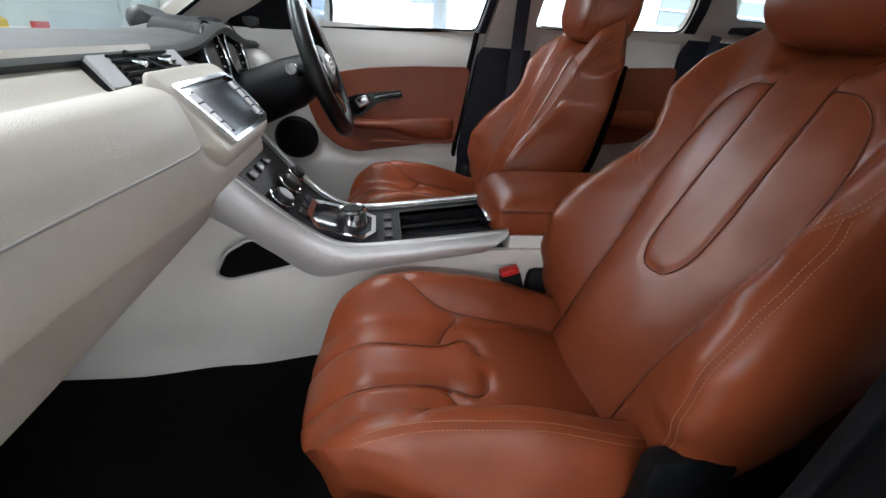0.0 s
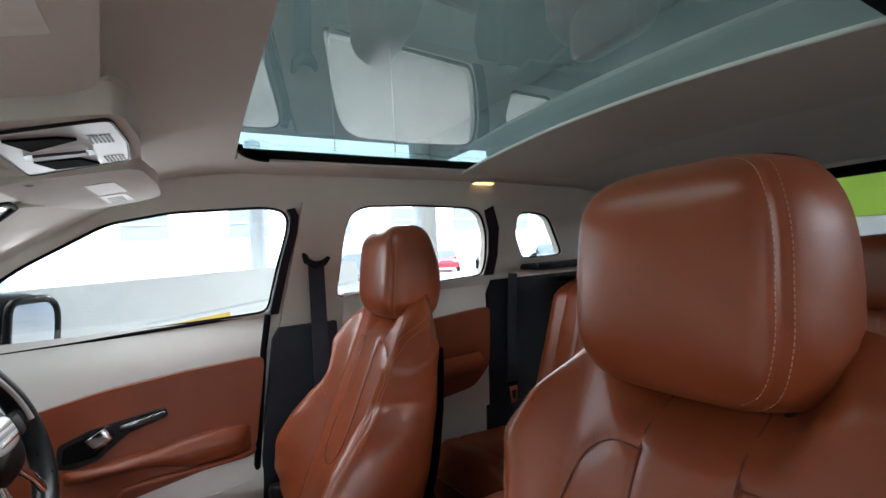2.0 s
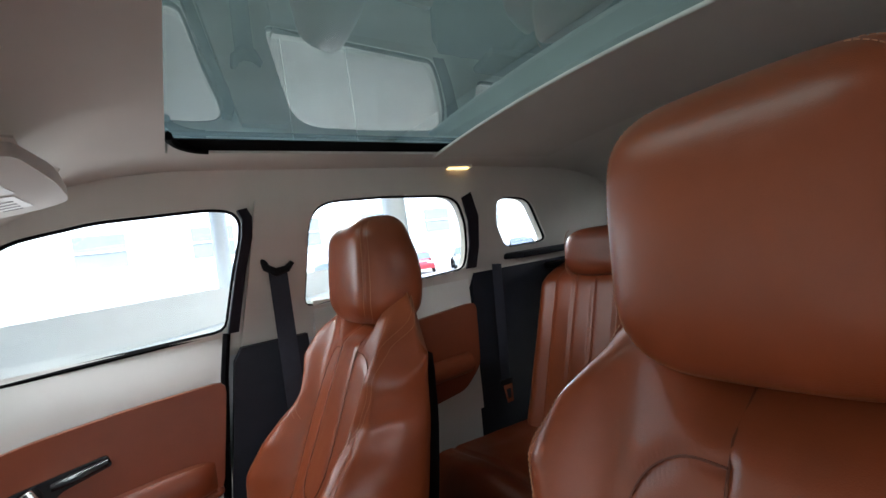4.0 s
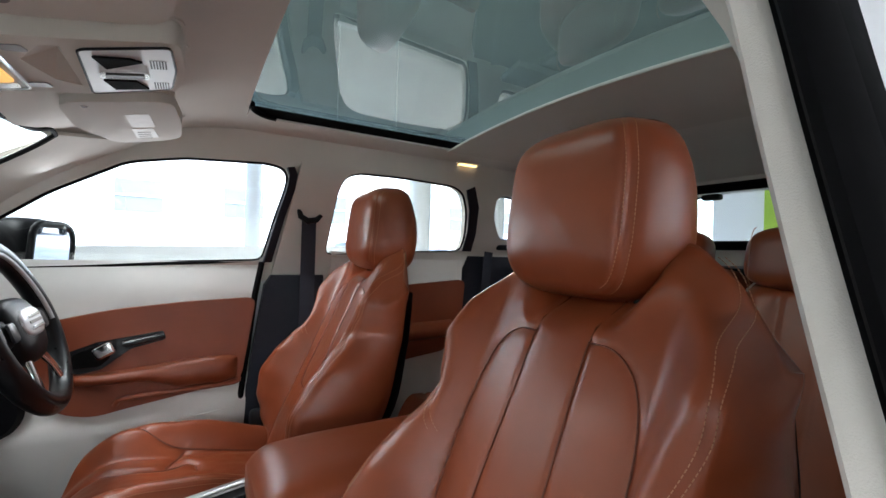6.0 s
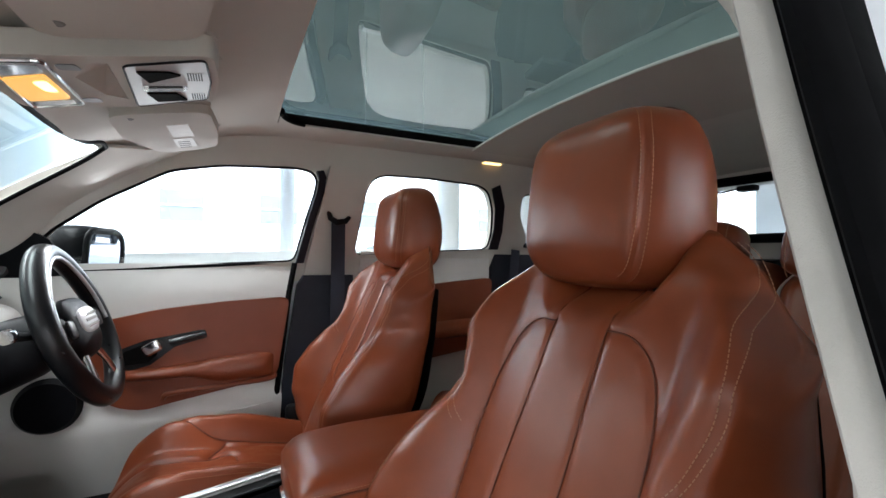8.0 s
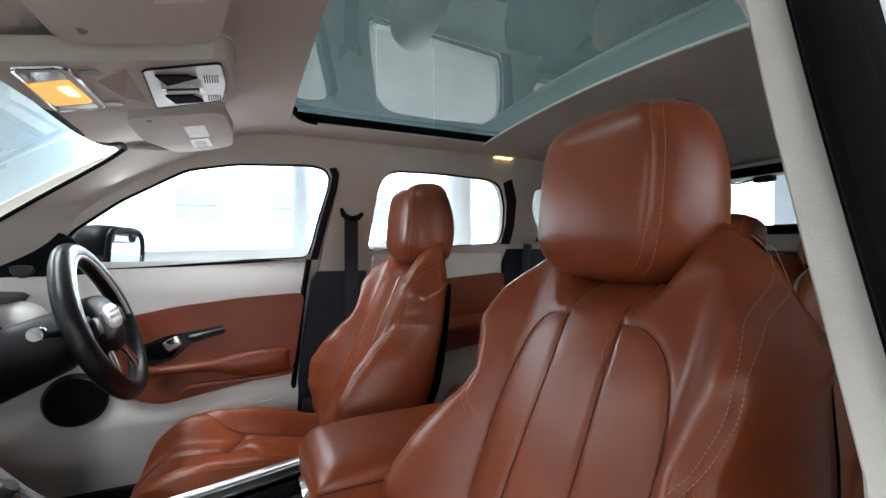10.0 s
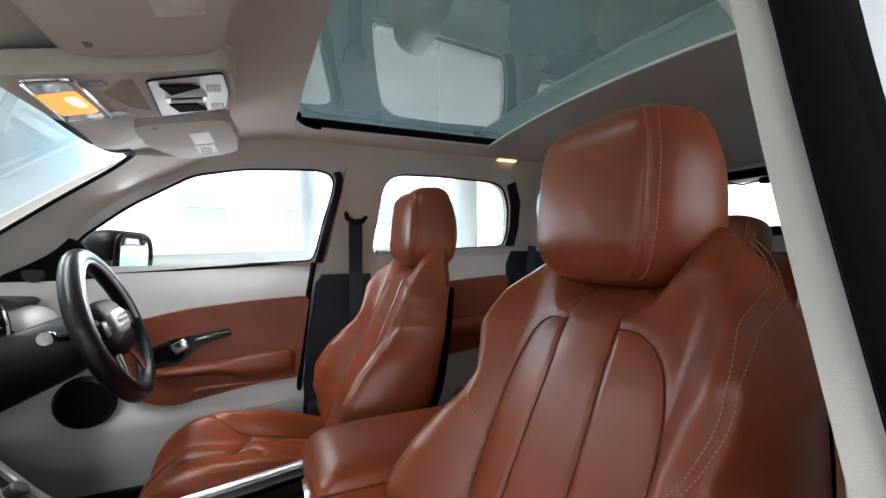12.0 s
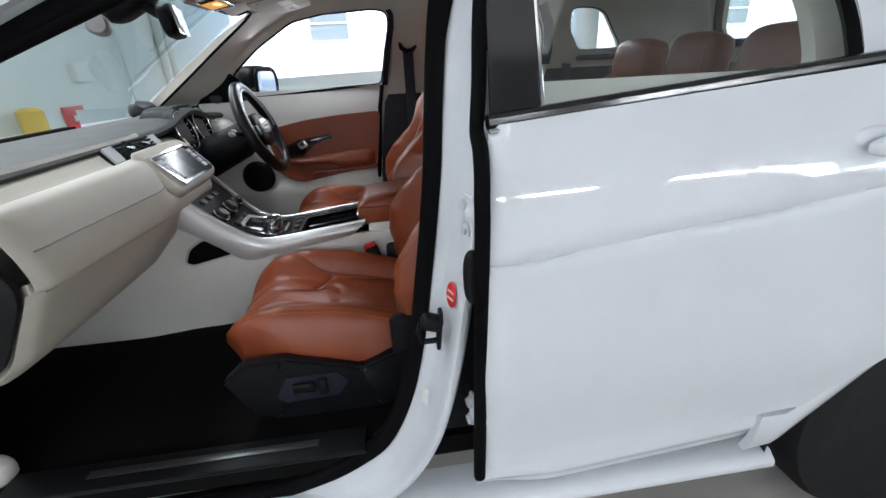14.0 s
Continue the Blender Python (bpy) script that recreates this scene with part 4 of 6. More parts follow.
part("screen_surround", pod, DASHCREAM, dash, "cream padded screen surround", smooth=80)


def scr(a, b, d):
    """a across (y), b up the screen (0 low edge to 1 top edge)."""
    x = -0.326 - 0.076 * b
    return Vector((x, a, 0.55 - 1.125 * x)) + Vector((0.747, 0, 0.664)) * (d + 0.004)


OUT = soften([(-0.188, 0.0), (0.020, 0.0), (0.052, 0.10), (0.052, 0.85), (0.032, 1.0), (-0.212, 1.0)], 0.012)
INN = soften([(-0.180, 0.06), (0.016, 0.06), (0.044, 0.14), (0.044, 0.83), (0.026, 0.94), (-0.202, 0.94)], 0.010)
unit = part("screen_frame", plate(OUT, [INN], scr, 0.008), CHROME, dash, "chrome screen frame")
part("fascia", plate(INN, [], scr, 0.002), GLOSS, unit, "gloss black screen fascia")
part("screen", plate([(-0.150, 0.14), (0.005, 0.14), (0.005, 0.86), (-0.160, 0.86)], [], lambda a, b, d: scr(a, b, 0.002 + d), 0.002), SCREEN, unit, "dark glossy display")
for k in range(4):
    y0 = 0.17 + 0.17 * k
    part("button", plate([(-0.194 + 0.0, y0), (-0.160, y0), (-0.162, y0 + 0.14), (-0.196, y0 + 0.14)], [], lambda a, b, d: scr(a, b, 0.002 + d), 0.004), BUTTON, unit)
    part("button", plate([(0.012, y0), (0.036, y0), (0.036, y0 + 0.14), (0.012, y0 + 0.14)], [], lambda a, b, d: scr(a, b, 0.002 + d), 0.004), BUTTON, unit)

# driver's side of the dashboard
part("cluster_housing", thick(grid(lambda u, v: (-0.64 + 0.10 * u, 0.455 + 0.185 * (2 * v - 1), 0.93 + 0.165 * math.sqrt(max(0, 1 - (2 * v - 1) ** 4))), 6, 28), 0.012), BLACK, dash, "black instrument hood", smooth=70)
part("knee_panel", backed(grid(lambda u, v: (-0.50 - 0.16 * u, 0.14 + 0.62 * v, 0.97 - 0.33 * u), 10, 20), 0.04, (1, 0, 0.5)), BLACK, dash, "black lower dashboard panel")
part("side_vent", turned(box(-0.02, 0.02, -0.05, 0.05, -0.03, 0.03, 0.012), pose(-0.50, 0.76, 0.985, 0, 15, 0)), BLACK, dash, "black end air vent")
part("end_pad", superbox(0.10, 0.13, 0.085, 3, 32, 20, 1.0), CREAM, dash, "cream dashboard end", smooth=80).matrix_basis = pose(-0.575, 0.745, 0.945)
cluster = thing("instrument_cluster", (-0.56, 0.455, 1.0), "twin round dials with chrome rings under a hood", "instrument")
for y in (0.365, 0.545):
    dm = pose(-0.520, y, 1.012, 0, 75, 0)
    dial = part("dial", lathe([(0.0, 0.0), (0.074, 0.0), (0.074, 0.004)], 40, dm), GLOSS, cluster, "black dial face")
    part("ring", turned(tube([(0.078 * math.cos(k / 48 * math.tau), 0.078 * math.sin(k / 48 * math.tau), 0.012) for k in range(48)], 0.0045, 8, True), dm), CHROME, dial, "chrome dial ring")
    part("shroud", lathe([(0.078, 0.0), (0.086, 0.016), (0.092, 0.0), (0.092, -0.04)], 40, dm), BLACK, dial)
    for k in range(11):
        a = radians(-30 + 24 * k)
        part("tick", turned(box(0.058, 0.069, -0.001, 0.001, 0.0045, 0.006), dm @ pose(0, 0, 0, 0, 0, math.degrees(a))), PAPER, dial)

# steering wheel
wheel = thing("steering_wheel", (-0.246, 0.465, 0.996), "black leather steering wheel with silver spoke trim", "steering wheel")
WM = pose(-0.246, 0.460, 0.996, 0, 69.5, 0)


def ring(r, k, z=0.0):
    a = k * math.tau
    return (r * math.cos(a), r * math.sin(a), z)


rim = part("rim", turned(tube([ring(0.175 + 0.004 * math.cos(4 * k / 72 * math.tau), k / 72) for k in range(72)], 0.0212, 16, True, flat=1.1), WM), WHEELRIM, wheel, smooth=80)
part("trim_arc", turned(tube([ring(0.1585 + 0.004 * math.cos(4 * (0.24 + 0.52 * k / 36) * math.tau), 0.24 + 0.52 * k / 36, 0.0145) for k in range(37)], 0.0050, 8), WM), SILVER, rim, "silver inlay")
hub = turned(superbox(0.092, 0.074, 0.036, 2.8, 40, 20, 1.0), WM @ pose(0.006, 0, -0.012))
hb = part("hub", hub, BLACK, wheel, smooth=80)
badge = part("badge", turned(superbox(0.060, 0.032, 0.010, 3, 32, 14, 1.0), WM @ pose(-0.006, 0, 0.018)), SILVER, hb, "silver hub plate", smooth=80)
for k in (-1, 0, 1):
    part("mark_bar", turned(box(-0.0035, 0.0035, -0.040, 0.040, 0, 0.0015, 0.0005), WM @ pose(-0.006 + 0.013 * k, 0, 0.0275)), CHROME if k else PRINT, badge)
part("hub_trim", turned(tube([(0.058 * math.cos(a), 0.072 * math.sin(a), 0.012) for a in [radians(-70 + 140 * k / 20) for k in range(21)]], 0.004, 8), WM), SILVER, hb)
for a0 in (1, -1):
    spoke = part("spoke", turned(tube([(0.0, a0 * 0.06, -0.004), (0.0, a0 * 0.115, 0.0), (-0.005, a0 * 0.165, 0.002)], [0.034, 0.026, 0.022], 12, flat=0.35, up=(0, 0, 1)), WM), BLACK, wheel, smooth=80)
    part("button_pad", turned(box(-0.020, 0.020, -0.018, 0.018, 0.006, 0.014, 0.006), WM @ pose(0, a0 * 0.098, 0.004)), DKGREY, spoke)
    low = part("lower_spoke", turned(tube([(0.045, a0 * 0.035, -0.004), (0.10, a0 * 0.062, 0.004), (0.150, a0 * 0.080, 0.006)], [0.018, 0.013, 0.017], 12, flat=0.45, up=(0, 0, 1)), WM), CHROME, wheel, "satin silver lower spoke", smooth=80)
col = part("column", tube([WM @ Vector((0, 0, -0.03)), WM @ Vector((0.01, 0, -0.10)), WM @ Vector((0.02, 0, -0.28))], [0.056, 0.072, 0.080], 24), BLACK, wheel, smooth=60)
for a0 in (1, -1):
    st = part("stalk", tube([WM @ Vector((-0.01, a0 * 0.05, -0.06)), WM @ Vector((-0.02, a0 * 0.13, -0.055)), WM @ Vector((-0.03, a0 * 0.19, -0.05))], [0.010, 0.009, 0.011], 10), BLACK, wheel)
    part("stalk_tip", lathe([(0.013, -0.012), (0.016, 0.0), (0.013, 0.012)], 18, WM @ pose(-0.03, a0 * 0.195, -0.05, 90, 0, 0)), CHROME, st, "chrome stalk tip")

# centre console
CY = -0.030
cons = thing("centre_console", (-0.1, CY, 0.4), "cream centre console with silver side rails and dark top", "console")
TOPL = [(-0.372, 0.880), (-0.30, 0.805), (-0.245, 0.752), (-0.19, 0.715), (-0.13, 0.702), (0.0, 0.714), (0.178, 0.738)]
tp = spline([(a, 0, b) for a, b in TOPL], 8)


def tp_at(x):
    for p, q in zip(tp, tp[1:]):
        if q.x >= x:
            return p.z + (q.z - p.z) * (x - p.x) / (q.x - p.x)
    return tp[-1].z


def cons_half(x):
    return 0.118 + 0.030 * smoothstep(-0.20, -0.38, x)


def side_f(s_):
    def f(u, v):
        x = -1.15 + 1.73 * u
        zt = min(tp_at(max(x, -0.372)) - 0.03, 0.84) if x < 0.18 else 0.705
        z = 0.39 + (zt - 0.39) * v
        w = cons_half(max(x, -0.40)) - 0.004 - 0.055 * (1 - v) ** 1.6 + 0.03 * smoothstep(-0.40, -0.62, x)
        return (x, CY + s_ * w, z)
    return f


for s_ in (-1, 1):
    part("side_panel", backed(grid(side_f(s_), 40, 16), 0.012, (0, s_, 0)), CREAM, cons, "cream console side", smooth=70)
RAILT = [(-0.372, 0.893), (-0.30, 0.818), (-0.245, 0.765), (-0.19, 0.727), (-0.13, 0.712), (0.0, 0.724), (0.182, 0.748)]
RAILB = [(-0.425, 0.815), (-0.35, 0.765), (-0.29, 0.712), (-0.213, 0.650), (-0.12, 0.662), (0.0, 0.682), (0.130, 0.704)]
rt, rb = spline([(a, 0, b) for a, b in RAILT], 8), spline([(a, 0, b) for a, b in RAILB], 8)
for s_ in (-1, 1):
    def rail_f(u, v):
        i = round(u * (len(rt) - 1))
        p = rb[i].lerp(rt[i], v)
        w = cons_half(p.x) + 0.004 + 0.012 * math.sin(math.pi * min(1, v * 0.75 + 0.1)) - 0.006 * v ** 6
        return (p.x, CY + s_ * w, p.z)
    rl = part("side_rail", backed(grid(rail_f, len(rt) - 1, 10), 0.012, (0, s_, 0)), SILVER, cons, "satin silver side rail", smooth=60)
    part("edge_strip", tube([(p.x, CY + s_ * (cons_half(p.x) - 0.004), p.z + 0.001) for p in rt], 0.0055, 8), ALU, rl, "bright rail edge")
tpf = [p for p in tp if p.x < -0.047] + [Vector((-0.046, 0, tp_at(-0.046)))]
plate_top = part("top_plate", backed(grid(lambda u, v: (tpf[round(u * (len(tpf) - 1))].x, CY + (2 * v - 1) * (cons_half(tpf[round(u * (len(tpf) - 1))].x) - 0.004), tpf[round(u * (len(tpf) - 1))].z), len(tpf) - 1, 6), 0.02, (0, 0, 1)), CONSOLE, cons, "dark grey console plate", smooth=60)


def con(a, b, d):
    return Vector((a, CY + b, tp_at(a) + d))


OCT = [(-0.235, -0.045), (-0.210, -0.080), (-0.120, -0.080), (-0.092, -0.045), (-0.092, 0.045), (-0.120, 0.080), (-0.210, 0.080), (-0.235, 0.045)]
gear = thing("gear_selector", (-0.16, CY, 0.70), "chrome rotary gear selector in an octagonal surround", "gear selector")
part("surround", plate(OCT, [[(-0.163 + (a + 0.163) * 0.86, b * 0.86) for a, b in OCT]], con, 0.010), CHROME, gear, "chrome octagonal frame")
gp = part("plate", plate([(-0.163 + (a + 0.163) * 0.9, b * 0.9) for a, b in OCT], [], con, 0.004), GLOSS, gear, "gloss black plate")
part("knob", lathe([(0.0, 0.0), (0.036, 0.0), (0.034, 0.014), (0.031, 0.036), (0.033, 0.040), (0.030, 0.044), (0.024, 0.041), (0.0, 0.040)], 40, Matrix.Translation(con(-0.145, 0.002, 0.004))), CHROME, gear, "knurled chrome rotary knob")
part("knob_cap", lathe([(0.023, 0.0), (0.022, 0.002), (0.0, 0.0025)], 32, Matrix.Translation(con(-0.145, 0.002, 0.0455))), BLACK, gear)
for k in range(5):
    part("letter_mark", turned(box(-0.003, 0.003, -0.004, 0.004, 0, 0.001), Matrix.Translation(con(-0.207, -0.045 + 0.018 * k, 0.0055))), DASHLIT, gp, "small lit red mark")
for a, b, r in ((-0.283, 0.010, 0.027), (-0.283, -0.080, 0.027), (-0.283, 0.085, 0.020)):
    tilt = pose(0, 0, 0, 0, 42, 0)
    kn = thing("climate_knob", con(a, b, 0), "dark rotary climate knob with chrome ring", "knob", "climate knobs")
    m = Matrix.Translation(con(a, b, 0)) @ tilt
    part("base", lathe([(0.0, 0.0), (r, 0.0), (r * 0.97, 0.012), (0.0, 0.012)], 32, m), DKGREY, kn)
    part("ring", turned(tube([(r * 0.92 * math.cos(k / 36 * math.tau), r * 0.92 * math.sin(k / 36 * math.tau), 0.014) for k in range(36)], 0.0028, 8, True), m), CHROME, kn)
    part("cap", lathe([(r * 0.8, 0.008), (r * 0.75, 0.026), (r * 0.6, 0.029), (0.0, 0.029)], 32, m), DKGREY, kn)
for a, b in ((-0.330, -0.055), (-0.330, 0.0), (-0.330, 0.05), (-0.245, -0.04), (-0.245, 0.0), (-0.245, 0.04), (-0.065, -0.05), (-0.065, 0.0), (-0.065, 0.05)):
    part("switch", turned(box(-0.009, 0.009, -0.016, 0.016, 0.0, 0.006, 0.002), Matrix.Translation(con(a, b, 0.0)) @ pose(0, 0, 0, 0, 42 if a < -0.2 else -4, 0)), DKGREY, cons)
tray = thing("cup_tray", (0.06, CY, 0.70), "open dark tray with chrome roller cover edge", "tray")
WELL = [(-0.037, -0.077), (0.166, -0.077), (0.166, 0.077), (-0.037, 0.077)]
part("rear_deck", plate([(-0.0455, -0.113), (0.178, -0.113), (0.178, 0.113), (-0.0455, 0.113)], [WELL], lambda a, b, d: con(a, b, -d), 0.008), CONSOLE, cons, "dark grey deck round the tray")
part("well", plate([(a * 1.0 + (0.003 if a > 0 else -0.003), b * 1.04) for a, b in WELL], [WELL], lambda a, b, d: con(a, b, 0.003 - d), 0.055), GLOSS, tray, "gloss black tray walls")
part("base", plate([(-0.039, -0.079), (0.168, -0.079), (0.168, 0.079), (-0.039, 0.079)], [], lambda a, b, d: con(a, b, -0.052 + d), 0.002), NAVY, tray, "blue-black tray floor")
for b in (-0.030, 0.030):
    part("track", tube([con(-0.034, b, -0.018), con(0.160, b, -0.018)], 0.005, 8, flat=0.5), GLOSS, tray)
part("holder_ring", turned(tube([(0.032 * math.cos(k / 32 * math.tau), 0.032 * math.sin(k / 32 * math.tau), 0) for k in range(32)], 0.004, 8, True), Matrix.Translation(con(0.0, 0.0, -0.040))), BLACK, tray, "dark cup ring")
part("pull", turned(box(-0.008, 0.008, -0.045, 0.045, 0, 0.014, 0.004), Matrix.Translation(con(0.158, -0.01, 0.004))), CHROME, tray, "chrome roller handle")
pocket = thing("console_pocket", (-0.29, CY - 0.12, 0.60), "black storage pocket in the console side with silver rim", "storage pocket")
PK = soften([(-0.392, 0.668), (-0.368, 0.716), (-0.325, 0.742), (-0.27, 0.725), (-0.212, 0.685), (-0.232, 0.678), (-0.372, 0.656)], 0.012)


def pk(a, b, d):
    v = (b - 0.39) / (0.73 - 0.39)
    return Vector((a, CY - (cons_half(a) - 0.002 - 0.055 * max(0, 1 - v) ** 1.6) - 0.004 - d, b))


# flat sheet, the hollow's darkness is put into its colour
part("recess", plate(PK, [], pk, 0.004), CARPET, pocket, "flat black sheet in place of the pocket's hollow")
part("rim", tube([pk(a, b, 0.004) for a, b in PK], 0.0035, 6, True), SILVER, pocket, "silver pocket rim")
arm = thing("console_armrest_box", (0.36, CY, 0.70), "tan leather centre armrest lid with stitched edge", "armrest")


def arm_f(u, v):
    a = v * math.tau
    c, s = math.cos(a), math.sin(a)
    e = 0.42
    y = CY + 0.112 * math.copysign(abs(c) ** e, c)
    z = 0.772 + 0.048 * math.copysign(abs(s) ** e, s)
    k = 1 - 0.35 * max(0, (0.10 - u) / 0.10) ** 2.5
    z0 = 0.772
    z = z0 + (z - z0) * k - 0.010 * max(0, (0.12 - u) / 0.12) ** 2
    if s > 0:
        z += 0.010 * (1 - (c * c)) * smoothstep(0, 0.3, u)
    return (0.160 + 0.43 * u, CY + (y - CY) * (1 - 0.10 * max(0, (0.10 - u) / 0.10) ** 3), z)


lid = grid(arm_f, 40, 56)
bmesh.ops.remove_doubles(lid, verts=lid.verts[:], dist=1e-5)
bmesh.ops.holes_fill(lid, edges=[e for e in lid.edges if len(e.link_faces) == 1], sides=200)
lid = part("lid", lid, TAN, arm, smooth=60)
part("seam", tube([(0.163 + 0.42 * i / 20, CY - 0.1125, 0.790) for i in range(21)], 0.0022, 6), PIPING, lid)
part("stitching", dashes([(0.163 + 0.42 * i / 20, CY - 0.112, 0.797) for i in range(21)]), STITCH, lid)
part("base", box(0.19, 0.58, CY - 0.105, CY + 0.105, 0.69, 0.735, 0.006), CREAM, arm)
buckle = thing("belt_buckle", (0.20, -0.165, 0.62), "black seat-belt buckle with red release button", "belt buckle")
bmx = pose(0.205, -0.172, 0.615, 0, -18, 0)
part("body", turned(box(-0.022, 0.022, -0.014, 0.014, -0.055, 0.05, 0.006), bmx), BLACK, buckle)
part("button", turned(box(-0.020, 0.020, -0.012, 0.012, 0.05, 0.064, 0.004), bmx), RED, buckle, "red release button")
part("stalk", turned(box(-0.010, 0.010, -0.006, 0.006, -0.15, -0.05, 0.003), bmx), BLACK, buckle)

# roof fittings
def roofp(x, y, d):
    """A point d below the sloping front of the roof lining."""
    return Vector((x, y, 1.436 + 0.17 * x - d))


ohc = thing("overhead_console", (-0.08, -0.02, 1.43), "beige overhead console with lit lamps and silver switch panel", "overhead console")
HOUS = soften([(-0.235, -0.118), (-0.07, -0.124), (0.042, -0.138), (0.048, -0.04), (0.040, 0.055), (-0.07, 0.092), (-0.16, 0.090), (-0.228, 0.090)], 0.02)
NOTCH = [(-0.132, -0.046), (-0.104, -0.098), (-0.084, -0.100), (-0.086, 0.050), (-0.112, 0.028)]
bm = plate(HOUS, [NOTCH], lambda a, b, d: roofp(a, b, -0.035 + d), 0.035)
bmesh.ops.bevel(bm, geom=[e for e in bm.edges if e.calc_face_angle(0) > 0.8], offset=0.004, segments=2, affect="EDGES")
part("housing", bm, HEADLINER, ohc, "beige overhead housing", smooth=50)
PAN = soften([(-0.068, -0.098), (0.032, -0.126), (0.036, -0.04), (0.028, 0.044), (-0.078, 0.082)], 0.010)
pn = part("switch_panel", plate(PAN, [], lambda a, b, d: roofp(a, b, d), 0.003), SILVER, ohc, "silver switch panel")
part("panel_outline", tube([roofp(a, b, 0.002) for a, b in PAN], 0.0018, 6, True), BLACK, pn)
for q in (-1, 1):
    yc = -0.062 if q < 0 else 0.028
    part("lamp_switch", plate([(-0.055, yc - 0.022), (-0.015, yc - 0.022), (-0.002, yc + q * 0.012), (-0.045, yc + 0.020)], [], lambda a, b, d: roofp(a, b, 0.003 + d), 0.003), CARPET, pn, "black lamp lens")
    for k in range(6):
        part("grille_slot", plate([(0.006 + 0.0035 * k, yc - 0.016), (0.008 + 0.0035 * k, yc - 0.016), (0.008 + 0.0035 * k, yc + 0.014), (0.006 + 0.0035 * k, yc + 0.014)], [], lambda a, b, d: roofp(a, b, 0.003 + d), 0.0006), BLACK, pn)
part("roof_switch", plate(soften([(-0.055, -0.030), (0.003, -0.034), (0.003, -0.010), (-0.058, -0.004)], 0.006), [], lambda a, b, d: roofp(a, b, 0.003 + d), 0.003), CHROME, pn, "roof blind switch")
part("switch_face", plate([(-0.048, -0.026), (-0.003, -0.029), (-0.003, -0.015), (-0.050, -0.010)], [], lambda a, b, d: roofp(a, b, 0.006 + d), 0.002), DKGREY, pn)
bm = bmesh.new()
ring_ = [bm.verts.new(roofp(a, b, -0.001)) for a, b in NOTCH]
tip = bm.verts.new(roofp(-0.100, -0.030, -0.026))
for k in range(5):
    bm.faces.new((ring_[k - 1], ring_[k], tip))
part("holder_recess", bm, HEADLINER, ohc, "faceted recess", smooth=10)
for x, y in ((-0.130, -0.083), (-0.135, 0.055)):
    part("slot", plate(soften([(x - 0.012, y - 0.010), (x + 0.010, y - 0.012), (x + 0.014, y + 0.008), (x - 0.010, y + 0.008)], 0.005), [], lambda a, b, d: roofp(a, b, d), 0.0015), BUTTON, ohc)
LAMP = soften([(-0.205, -0.108), (-0.148, -0.112), (-0.146, 0.062), (-0.214, 0.078)], 0.010)
lamp = part("map_lamp", plate(LAMP, [], lambda a, b, d: roofp(a, b, d), 0.004), SILVER, ohc, "front map lamp")
part("lamp_frame", tube([roofp(a, b, 0.004) for a, b in LAMP], 0.0025, 6, True), CHROME, lamp, "bright lamp frame")
for q in ([(-0.200, -0.098), (-0.156, -0.102), (-0.156, -0.076), (-0.202, -0.062)], [(-0.206, 0.046), (-0.154, 0.034), (-0.154, 0.054), (-0.208, 0.068)]):
    part("side_lens", plate(soften(q, 0.005), [], lambda a, b, d: roofp(a, b, 0.004 + d), 0.002), CHROME, lamp, "clear reading-lamp lens")
part("lens", plate(soften([(-0.206, -0.052), (-0.158, -0.068), (-0.155, 0.028), (-0.206, 0.040)], 0.006), [], lambda a, b, d: roofp(a, b, 0.004 + d), 0.003), LAMPAMBER, lamp, "lit amber lens")
part("bulb_spot", plate(soften([(-0.178, -0.046), (-0.162, -0.050), (-0.160, -0.004), (-0.174, -0.008)], 0.006), [], lambda a, b, d: roofp(a, b, 0.007 + d), 0.001), LAMPON, lamp, "bright bulb spot")
